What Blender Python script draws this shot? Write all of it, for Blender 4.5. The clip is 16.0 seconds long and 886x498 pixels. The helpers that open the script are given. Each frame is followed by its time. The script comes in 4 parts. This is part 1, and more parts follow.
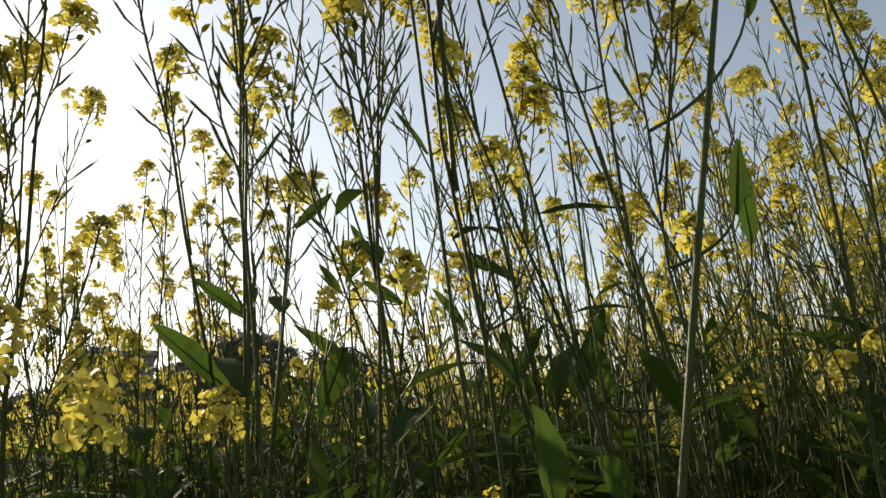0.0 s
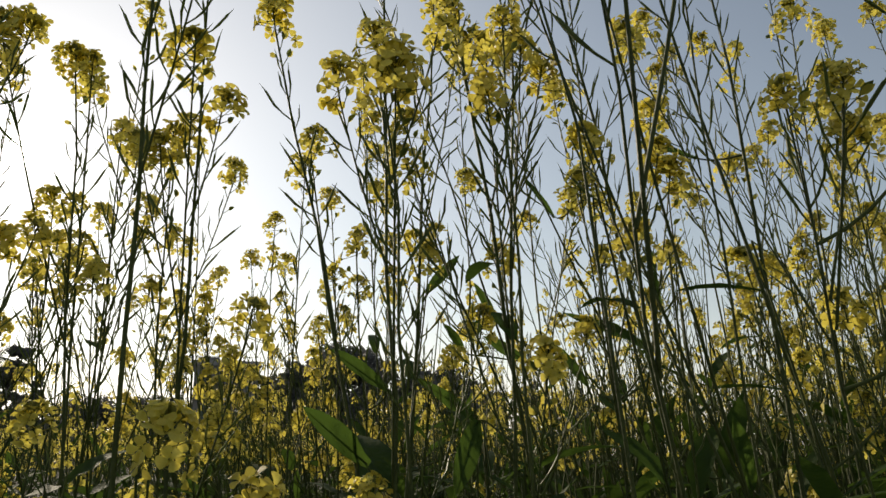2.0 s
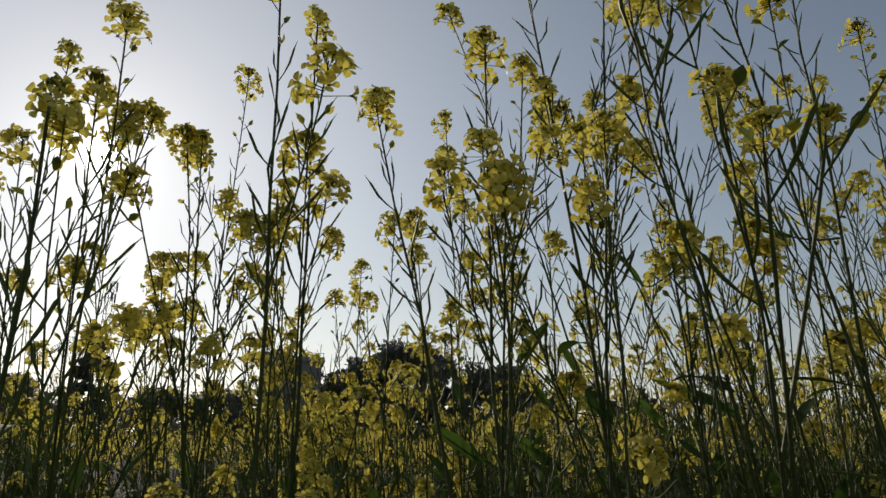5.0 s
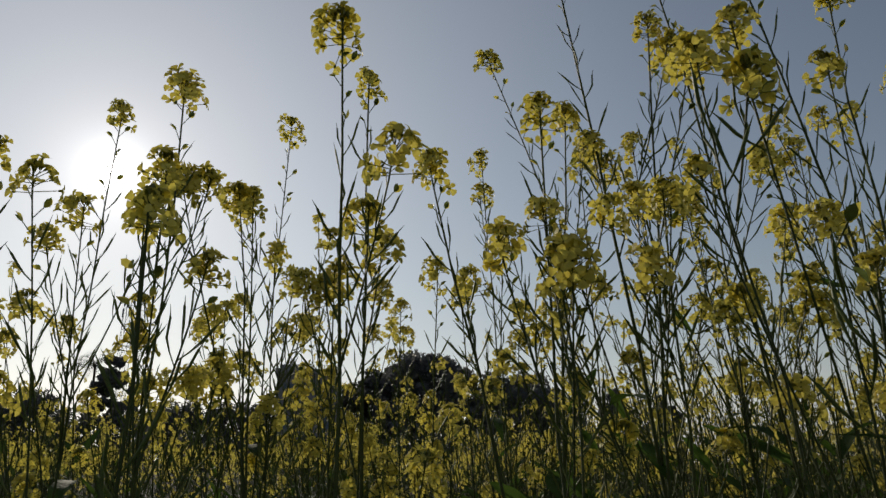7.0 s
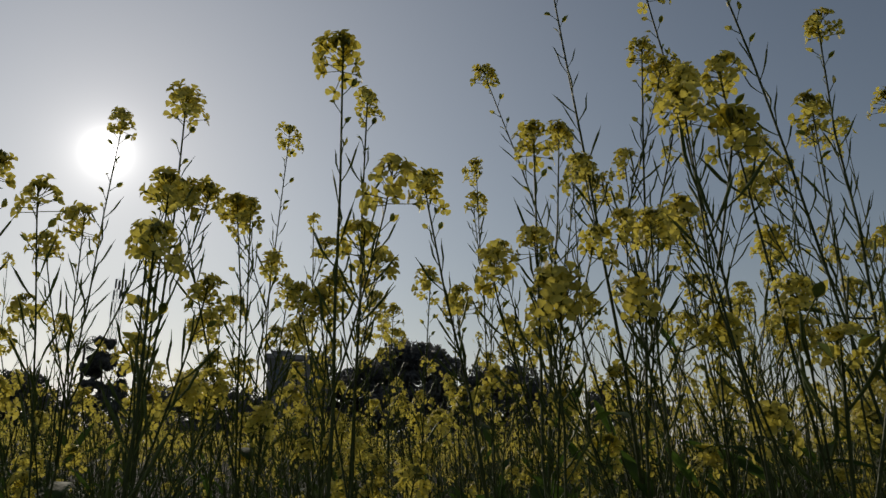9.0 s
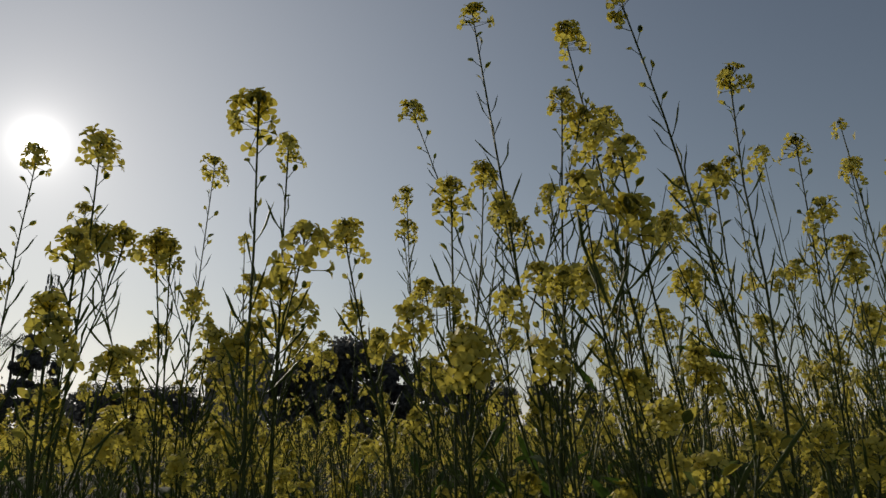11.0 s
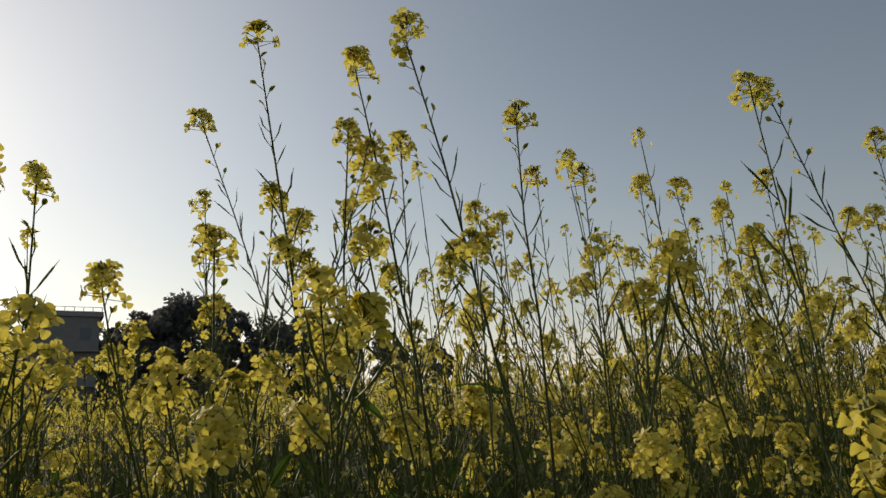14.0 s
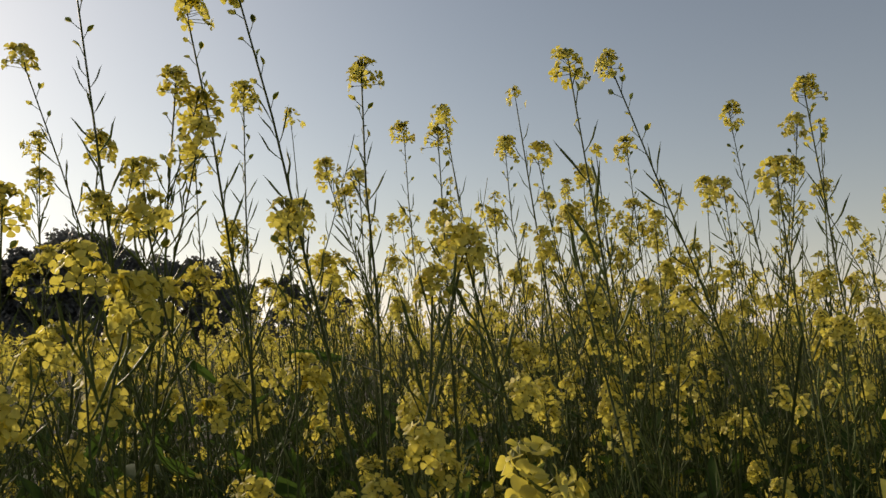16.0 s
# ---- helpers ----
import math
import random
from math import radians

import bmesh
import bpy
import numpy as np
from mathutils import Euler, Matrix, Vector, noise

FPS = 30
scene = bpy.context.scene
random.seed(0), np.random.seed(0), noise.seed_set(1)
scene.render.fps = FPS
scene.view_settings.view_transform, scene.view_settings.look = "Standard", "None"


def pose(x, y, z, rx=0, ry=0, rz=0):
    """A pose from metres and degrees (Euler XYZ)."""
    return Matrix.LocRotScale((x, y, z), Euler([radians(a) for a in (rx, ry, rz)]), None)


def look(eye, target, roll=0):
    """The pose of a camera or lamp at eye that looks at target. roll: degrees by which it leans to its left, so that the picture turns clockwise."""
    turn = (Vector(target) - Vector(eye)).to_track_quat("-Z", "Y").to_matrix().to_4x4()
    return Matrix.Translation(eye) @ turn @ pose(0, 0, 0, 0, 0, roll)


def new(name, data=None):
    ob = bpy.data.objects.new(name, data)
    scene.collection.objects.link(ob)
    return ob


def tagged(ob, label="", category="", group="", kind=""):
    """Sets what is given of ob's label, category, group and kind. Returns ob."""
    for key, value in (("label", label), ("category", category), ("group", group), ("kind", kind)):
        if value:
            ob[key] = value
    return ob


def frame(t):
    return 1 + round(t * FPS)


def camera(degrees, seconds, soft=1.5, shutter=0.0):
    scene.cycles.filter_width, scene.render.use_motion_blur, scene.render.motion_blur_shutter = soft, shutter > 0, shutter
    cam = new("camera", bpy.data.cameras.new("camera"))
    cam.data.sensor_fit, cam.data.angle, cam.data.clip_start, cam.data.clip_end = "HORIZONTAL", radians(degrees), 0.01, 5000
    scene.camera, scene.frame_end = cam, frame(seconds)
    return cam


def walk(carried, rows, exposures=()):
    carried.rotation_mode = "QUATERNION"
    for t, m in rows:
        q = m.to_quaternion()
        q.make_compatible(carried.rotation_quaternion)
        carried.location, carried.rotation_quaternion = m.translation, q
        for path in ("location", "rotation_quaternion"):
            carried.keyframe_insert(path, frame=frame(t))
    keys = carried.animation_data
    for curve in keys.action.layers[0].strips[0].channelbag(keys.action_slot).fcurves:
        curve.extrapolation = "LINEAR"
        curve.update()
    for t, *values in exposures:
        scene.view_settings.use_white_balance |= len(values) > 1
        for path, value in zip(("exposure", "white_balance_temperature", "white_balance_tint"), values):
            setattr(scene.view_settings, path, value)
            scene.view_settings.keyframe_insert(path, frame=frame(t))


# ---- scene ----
cam = camera(60.2, 16.0)
PATH = [
    (0, (0.078, 0.167, 0.898), (0.555, 2.05, 1.376), -2.3),
    (0.5, (0.077, 0.164, 0.912), (0.475, 2.064, 1.395), -1.5),
    (1, (0.07, 0.164, 0.926), (0.396, 2.072, 1.43), -0.8),
    (1.5, (0.053, 0.159, 0.943), (0.321, 2.071, 1.466), -0.3),
    (2, (0.033, 0.152, 0.963), (0.263, 2.069, 1.485), -0.2),
    (2.5, (0.018, 0.142, 0.984), (0.218, 2.06, 1.514), -0.2),
    (3, (0.011, 0.13, 1.003), (0.181, 2.05, 1.535), -0.5),
    (3.5, (0.011, 0.118, 1.015), (0.161, 2.037, 1.555), -0.2),
    (4, (0.004, 0.11, 1.027), (0.12, 2.037, 1.549), 0.7),
    (4.2, (0.001, 0.108, 1.031), (0.107, 2.037, 1.548), 1.0),
    (6.3, (-0.05, 0.083, 1.092), (-0.014, 2.016, 1.602), 0.3),
    (6.5, (-0.055, 0.08, 1.096), (-0.019, 2.012, 1.615), 0.3),
    (7, (-0.066, 0.074, 1.106), (-0.031, 2.0, 1.642), 0.3),
    (7.5, (-0.072, 0.063, 1.112), (-0.036, 1.989, 1.65), 0.6),
    (8, (-0.075, 0.052, 1.116), (-0.035, 1.983, 1.634), 0.9),
    (8.2, (-0.074, 0.049, 1.119), (-0.033, 1.983, 1.625), 1.2),
    (10.3, (-0.054, 0.035, 1.176), (0.052, 1.965, 1.691), 1.2),
    (10.5, (-0.051, 0.032, 1.183), (0.08, 1.961, 1.692), 1.0),
    (11, (-0.04, 0.018, 1.2), (0.159, 1.944, 1.702), 0.7),
    (11.5, (-0.022, 0.01, 1.222), (0.224, 1.936, 1.7), 0.2),
    (12, (-0.01, 0.008, 1.247), (0.287, 1.922, 1.745), 0.1),
    (12.5, (0.004, 0.007, 1.27), (0.351, 1.917, 1.751), -0.5),
    (13, (0.015, 0.008, 1.292), (0.441, 1.908, 1.749), -0.7),
    (13.5, (0.024, 0.007, 1.305), (0.538, 1.892, 1.734), -1.0),
    (14, (0.045, 0.002, 1.312), (0.639, 1.872, 1.699), -1.1),
    (14.5, (0.068, -0.001, 1.323), (0.739, 1.847, 1.689), -0.6),
    (15, (0.092, -0.005, 1.333), (0.822, 1.827, 1.664), -0.4),
    (15.5, (0.116, -0.005, 1.338), (0.915, 1.806, 1.626), -0.1),
    (16, (0.134, -0.004, 1.342), (0.973, 1.796, 1.584), -0.4),
]
EXPOSURES = [(0, 0.8, 7700, 11), (1.5, 0.55, 7650, 11), (3, 0.02, 7450, 11), (4, -0.14, 7250, 11), (7, -0.5, 6900, 11), (8, -0.68, 6900, 11), (10.5, -0.86, 6950, 11), (11.5, -0.66, 7000, 11), (12.5, -0.66, 7050, 11), (13, -0.57, 7150, 11), (13.5, -0.42, 7300, 11), (14, -0.05, 7550, 12), (15, 0.05, 7800, 13), (16, 0.2, 7850, 14)]
walk(cam, [(t, look(eye, target, roll)) for t, eye, target, roll in PATH], EXPOSURES)

# ---- sky and sun ----
SUN_LEFT, SUN_UP = 23.7, 19.4
SUN_DIR = Vector((-math.sin(radians(SUN_LEFT)) * math.cos(radians(SUN_UP)), math.cos(radians(SUN_LEFT)) * math.cos(radians(SUN_UP)), math.sin(radians(SUN_UP))))


def build_world():
    world = bpy.data.worlds.new("sky")
    scene.world = world
    world.use_nodes = True
    nt = world.node_tree
    nt.nodes.clear()
    out = nt.nodes.new("ShaderNodeOutputWorld")
    bg = nt.nodes.new("ShaderNodeBackground")
    sky = nt.nodes.new("ShaderNodeTexSky")
    sky.sky_type = "NISHITA"
    sky.sun_disc = False
    sky.sun_elevation = radians(SUN_UP)
    sky.sun_rotation = radians(-SUN_LEFT)
    sky.air_density, sky.dust_density, sky.ozone_density = 1.0, 0.12, 1.0
    bg.inputs["Strength"].default_value = 0.092
    # hazy winter air: the blue is washed towards grey
    grey = nt.nodes.new("ShaderNodeHueSaturation")
    grey.inputs["Saturation"].default_value = 0.8
    nt.links.new(sky.outputs["Color"], grey.inputs["Color"])
    # low down the haze loses its colour
    tc = nt.nodes.new("ShaderNodeTexCoord")
    xyz = nt.nodes.new("ShaderNodeSeparateXYZ")
    nt.links.new(tc.outputs["Generated"], xyz.inputs[0])
    bw = nt.nodes.new("ShaderNodeRGBToBW")
    nt.links.new(sky.outputs["Color"], bw.inputs[0])
    tint = nt.nodes.new("ShaderNodeMix")
    tint.data_type, tint.blend_type = "RGBA", "MULTIPLY"
    tint.inputs["Factor"].default_value = 1.0
    tint.inputs["A"].default_value = (0.95, 0.97, 1.02, 1)
    nt.links.new(bw.outputs[0], tint.inputs["B"])
    low = nt.nodes.new("ShaderNodeMath")
    low.operation = "SUBTRACT"
    low.inputs[0].default_value = 1.0
    low.use_clamp = True
    nt.links.new(xyz.outputs["Z"], low.inputs[1])
    deep = nt.nodes.new("ShaderNodeMath")
    deep.operation = "POWER"
    deep.inputs[1].default_value = 9.0
    nt.links.new(low.outputs[0], deep.inputs[0])
    haze = nt.nodes.new("ShaderNodeMix")
    haze.data_type = "RGBA"
    nt.links.new(deep.outputs[0], haze.inputs["Factor"])
    nt.links.new(grey.outputs["Color"], haze.inputs["A"])
    nt.links.new(tint.outputs["Result"], haze.inputs["B"])
    # the sun's bright aureole in the haze
    dot = nt.nodes.new("ShaderNodeVectorMath")
    dot.operation = "DOT_PRODUCT"
    dot.inputs[1].default_value = SUN_DIR
    nt.links.new(tc.outputs["Generated"], dot.inputs[0])
    total = None
    for power, gain in ((9000, 60.0), (2500, 9.0), (700, 4.0), (180, 1.5), (40, 0.7), (8, 3.6)):
        top = nt.nodes.new("ShaderNodeMath")
        top.operation = "MAXIMUM"
        top.inputs[1].default_value = 0.0
        nt.links.new(dot.outputs["Value"], top.inputs[0])
        pw = nt.nodes.new("ShaderNodeMath")
        pw.operation = "POWER"
        pw.inputs[1].default_value = power
        nt.links.new(top.outputs[0], pw.inputs[0])
        mul = nt.nodes.new("ShaderNodeMath")
        mul.operation = "MULTIPLY_ADD"
        mul.inputs[1].default_value = gain
        nt.links.new(pw.outputs[0], mul.inputs[0])
        if total:
            nt.links.new(total, mul.inputs[2])
        else:
            mul.inputs[2].default_value = 0.0
        total = mul.outputs[0]
    add = nt.nodes.new("ShaderNodeMix")
    add.data_type, add.blend_type = "RGBA", "ADD"
    add.inputs["Factor"].default_value = 1.0
    nt.links.new(haze.outputs["Result"], add.inputs["A"])
    nt.links.new(total, add.inputs["B"])
    nt.links.new(add.outputs["Result"], bg.inputs["Color"])
    nt.links.new(bg.outputs[0], out.inputs["Surface"])
    lamp = bpy.data.lights.new("sun", "SUN")
    lamp.energy, lamp.angle, lamp.color = 3.0, radians(0.6), (1.0, 0.93, 0.82)
    ob = new("sun", lamp)
    ob.matrix_world = look(SUN_DIR * 60, (0, 0, 0))


build_world()


# ---- materials ----
def surface(name, dark, light, rough=0.6, glow_through=0.0, through_colour=None, scale=60.0, metal=0.0, spread=0.35, relief=0.2, shine=0.5):
    """A surface with grain at two scales and a tone of its own for each piece; glow_through: how much light passes through it."""
    m = bpy.data.materials.new(name)
    m.use_nodes = True
    nt = m.node_tree
    nt.nodes.clear()
    N, L = nt.nodes.new, nt.links.new
    out, bsdf = N("ShaderNodeOutputMaterial"), N("ShaderNodeBsdfPrincipled")
    geo, info, tc = N("ShaderNodeNewGeometry"), N("ShaderNodeObjectInfo"), N("ShaderNodeTexCoord")
    fine, coarse = N("ShaderNodeTexNoise"), N("ShaderNodeTexNoise")
    fine.inputs["Scale"].default_value, coarse.inputs["Scale"].default_value = scale * 6, scale
    fine.inputs["Detail"].default_value = coarse.inputs["Detail"].default_value = 3.0
    L(geo.outputs["Position"], fine.inputs["Vector"])
    L(geo.outputs["Position"], coarse.inputs["Vector"])
    own = N("ShaderNodeMath")
    own.operation = "ADD"
    L(geo.outputs["Random Per Island"], own.inputs[0])
    L(info.outputs["Random"], own.inputs[1])
    tone = N("ShaderNodeMath")
    tone.operation = "FRACT"
    L(own.outputs[0], tone.inputs[0])
    mixed = N("ShaderNodeMath")
    mixed.operation = "MULTIPLY_ADD"
    L(fine.outputs["Fac"], mixed.inputs[0])
    mixed.inputs[1].default_value = 0.5
    half = N("ShaderNodeMath")
    half.operation = "MULTIPLY_ADD"
    L(coarse.outputs["Fac"], half.inputs[0])
    half.inputs[1].default_value = 0.8
    shift = N("ShaderNodeMath")
    shift.operation = "MULTIPLY_ADD"
    L(tone.outputs[0], shift.inputs[0])
    shift.inputs[1].default_value = spread
    shift.inputs[2].default_value = -0.15 - spread / 2
    L(shift.outputs[0], half.inputs[2])
    L(half.outputs[0], mixed.inputs[2])
    ramp = N("ShaderNodeMix")
    ramp.data_type = "RGBA"
    L(mixed.outputs[0], ramp.inputs["Factor"])
    ramp.inputs["A"].default_value, ramp.inputs["B"].default_value = (*dark, 1), (*light, 1)
    L(ramp.outputs["Result"], bsdf.inputs["Base Color"])
    bsdf.inputs["Roughness"].default_value = rough
    bsdf.inputs["Metallic"].default_value = metal
    bsdf.inputs["Specular IOR Level"].default_value = shine
    bump = N("ShaderNodeBump")
    bump.inputs["Strength"].default_value, bump.inputs["Distance"].default_value = relief, 0.3 / scale
    L(fine.outputs["Fac"], bump.inputs["Height"])
    L(bump.outputs["Normal"], bsdf.inputs["Normal"])
    if glow_through:
        tr, mx = N("ShaderNodeBsdfTranslucent"), N("ShaderNodeMixShader")
        if through_colour:
            tint = N("ShaderNodeMix")
            tint.data_type, tint.blend_type = "RGBA", "MIX"
            tint.inputs["Factor"].default_value = 0.7
            L(ramp.outputs["Result"], tint.inputs["A"])
            tint.inputs["B"].default_value = (*through_colour, 1)
            L(tint.outputs["Result"], tr.inputs["Color"])
        else:
            L(ramp.outputs["Result"], tr.inputs["Color"])
        mx.inputs["Fac"].default_value = glow_through
        L(bsdf.outputs[0], mx.inputs[1])
        L(tr.outputs[0], mx.inputs[2])
        L(mx.outputs[0], out.inputs["Surface"])
    else:
        L(bsdf.outputs[0], out.inputs["Surface"])
    return m


STEM = surface("stem_green", (0.024, 0.034, 0.009), (0.082, 0.102, 0.026), 0.6, scale=40, shine=0.2)
POD = surface("pod_green", (0.075, 0.105, 0.028), (0.19, 0.235, 0.065), 0.5, 0.4, scale=60, shine=0.25)
PETAL = surface("petal_yellow", (0.515, 0.42, 0.055), (0.84, 0.735, 0.18), 0.55, 0.46, (0.84, 0.715, 0.118), scale=90, spread=0.6, shine=0.4)
BUD = surface("bud_green", (0.15, 0.16, 0.04), (0.36, 0.35, 0.08), 0.55, 0.4, scale=90)
LEAF = surface("leaf_green", (0.02, 0.046, 0.01), (0.058, 0.104, 0.019), 0.72, 0.42, (0.08, 0.142, 0.022), scale=30, shine=0.15)
SOIL = surface("soil", (0.035, 0.027, 0.017), (0.09, 0.07, 0.045), 0.95, scale=3, relief=0.8)
BARK = surface("bark", (0.04, 0.03, 0.02), (0.11, 0.085, 0.06), 0.9, scale=4, relief=0.8)
# far leaves: green greyed and lightened, the distance haze put into the colour
HAZED_FOLIAGE = surface("hazed_tree_leaf", (0.085, 0.09, 0.088), (0.17, 0.172, 0.16), 0.55, 0.45, scale=1.5)
PALM = surface("palm_leaf", (0.02, 0.035, 0.012), (0.05, 0.075, 0.025), 0.5, 0.2, scale=1.5)
STEEL = surface("weathered_steel", (0.07, 0.075, 0.08), (0.14, 0.145, 0.15), 0.7, metal=0.1, scale=2)
PLASTER = surface("grey_plaster", (0.13, 0.13, 0.13), (0.22, 0.22, 0.21), 0.9, scale=1.5)
CONCRETE = surface("concrete", (0.16, 0.16, 0.155), (0.28, 0.28, 0.27), 0.9, scale=2)
DOOR = surface("painted_wood", (0.06, 0.09, 0.11), (0.1, 0.14, 0.16), 0.5, scale=3)
PLANT_MATS = [STEM, POD, PETAL, BUD, LEAF]
STEM_I, POD_I, PETAL_I, BUD_I, LEAF_I = range(5)


# ---- mesh building ----
class Geo:
    """Quads gathered as arrays: points, corners and the material of each quad."""

    def __init__(self):
        self.v, self.f, self.m, self.n = [], [], [], 0

    def add(self, v, f, m):
        self.v.append(np.asarray(v, float))
        self.f.append(np.asarray(f, int) + self.n)
        self.m.append(np.full(len(f), m) if np.isscalar(m) else m)
        self.n += len(v)

    def packed(self):
        return np.concatenate(self.v), np.concatenate(self.f), np.concatenate(self.m)

    def mesh(self, name, mats):
        v, f, m = self.packed()
        me = bpy.data.meshes.new(name)
        me.vertices.add(len(v))
        me.vertices.foreach_set("co", v.astype(np.float32).ravel())
        me.loops.add(len(f) * 4)
        me.loops.foreach_set("vertex_index", f.astype(np.int32).ravel())
        me.polygons.add(len(f))
        me.polygons.foreach_set("loop_start", np.arange(0, len(f) * 4, 4, dtype=np.int32))
        me.polygons.foreach_set("material_index", m.astype(np.int32))
        me.polygons.foreach_set("use_smooth", np.ones(len(f), dtype=bool))
        for mat in mats:
            me.materials.append(mat)
        me.update(calc_edges=True)
        return me


def unit(a):
    a = np.asarray(a, float)
    return a / (np.linalg.norm(a) + 1e-12)


def axes(d):
    """Two directions square to d."""
    d = unit(d)
    a = unit(np.cross(d, (0.31, 0.95, 0.05) if abs(d[2]) > 0.9 else (0, 0, 1)))
    return a, np.cross(d, a)


def turned(d):
    """A rotation that takes z to d."""
    a, b = axes(d)
    return np.array((a, b, unit(d))).T


def bezier(p0, p1, p2, p3, n):
    t = np.linspace(0, 1, n)[:, None]
    return (1 - t) ** 3 * p0 + 3 * (1 - t) ** 2 * t * p1 + 3 * (1 - t) * t * t * p2 + t ** 3 * p3


def tube(geo, pts, radii, sides, mat):
    pts = np.asarray(pts, float)
    radii = np.broadcast_to(radii, len(pts))
    a, b = axes(pts[-1] - pts[0])
    ang = np.arange(sides) * 2 * math.pi / sides
    ring = np.cos(ang)[:, None] * a + np.sin(ang)[:, None] * b
    v = (pts[:, None, :] + radii[:, None, None] * ring[None]).reshape(-1, 3)
    i = np.arange(len(pts) - 1)[:, None] * sides
    k = np.arange(sides)[None]
    k2 = (k + 1) % sides
    f = np.stack((i + k, i + k2, i + sides + k2, i + sides + k), -1).reshape(-1, 4)
    geo.add(v, f, mat)


def blade(geo, base, d, up, length, width, rng, mat, rows=6, droop=0.3, fold=0.25, profile=None):
    """A leaf blade: a folded, drooping strip with a pointed tip."""
    d = unit(d)
    side = unit(np.cross(d, up))
    nrm = np.cross(side, d)
    t = np.linspace(0, 1, rows)
    w = (np.sin(np.clip(t * 0.93 + 0.07, 0, 1) * math.pi) ** 0.8 if profile is None else profile(t)) * width / 2
    mid = np.asarray(base) + np.outer(t * length, d) - np.outer(droop * length * t ** 2, nrm)
    wave = rng.normal(0, 0.025, (rows, 2)) * width
    lft = mid + side * w[:, None] + nrm * (fold * w + wave[:, 0])[:, None]
    rgt = mid - side * w[:, None] + nrm * (fold * w + wave[:, 1])[:, None]
    v = np.stack((lft, mid, rgt), 1).reshape(-1, 3)
    i = np.arange(rows - 1)[:, None] * 3
    k = np.arange(2)[None]
    geo.add(v, np.stack((i + k, i + k + 1, i + k + 4, i + k + 3), -1).reshape(-1, 4), mat)


def flower(geo, at, d, size, rng, detail):
    """Four cross-wise petals round d, each with a narrow claw and a broad rounded blade."""
    r = turned(d)
    spin = rng.uniform(0, math.pi)
    for q in range(4):
        a = spin + q * math.pi / 2 + rng.normal(0, 0.14)
        out, side = np.array((math.cos(a), math.sin(a), 0)), np.array((-math.sin(a), math.cos(a), 0))
        s = size * rng.uniform(0.85, 1.14)
        flare = rng.uniform(-0.35, 0.4)
        if detail > 1:
            cup, twist = rng.uniform(-0.10, 0.12), rng.normal(0, 0.1)
            rows = ((0.05, 0.09, 0.0), (0.34, 0.24, 0.26), (0.64, 0.47, 0.38 + flare * 0.15), (0.88, 0.46, 0.38 + flare * 0.38), (1.02, 0.20, 0.34 + flare * 0.55 + rng.normal(0, 0.06)))
            v = [out * u * s + side * w * s * c + np.array((0, 0, (z + cup * abs(c) * w + twist * c * w) * s)) for u, w, z in rows for c in (-1, 1)]
            f = [(2 * i, 2 * i + 1, 2 * i + 3, 2 * i + 2) for i in range(4)]
        elif detail == 1:
            rows = ((0.08, 0.14, 0.0), (0.58, 0.46, 0.32 + flare * 0.2), (1.0, 0.34, 0.36 + flare * 0.5))
            v = [out * u * s + side * w * s * c + np.array((0, 0, z * s)) for u, w, z in rows for c in (-1, 1)]
            f = [(0, 1, 3, 2), (2, 3, 5, 4)]
        else:
            v = [out * u * s + side * w * s * c + np.array((0, 0, z * s)) for u, w, z in ((0.1, 0.2, 0.0), (0.95, 0.42, 0.35 + flare * 0.5)) for c in (-1, 1)]
            f = [(0, 1, 3, 2)]
        geo.add(np.asarray(v) @ r.T + at, f, PETAL_I)


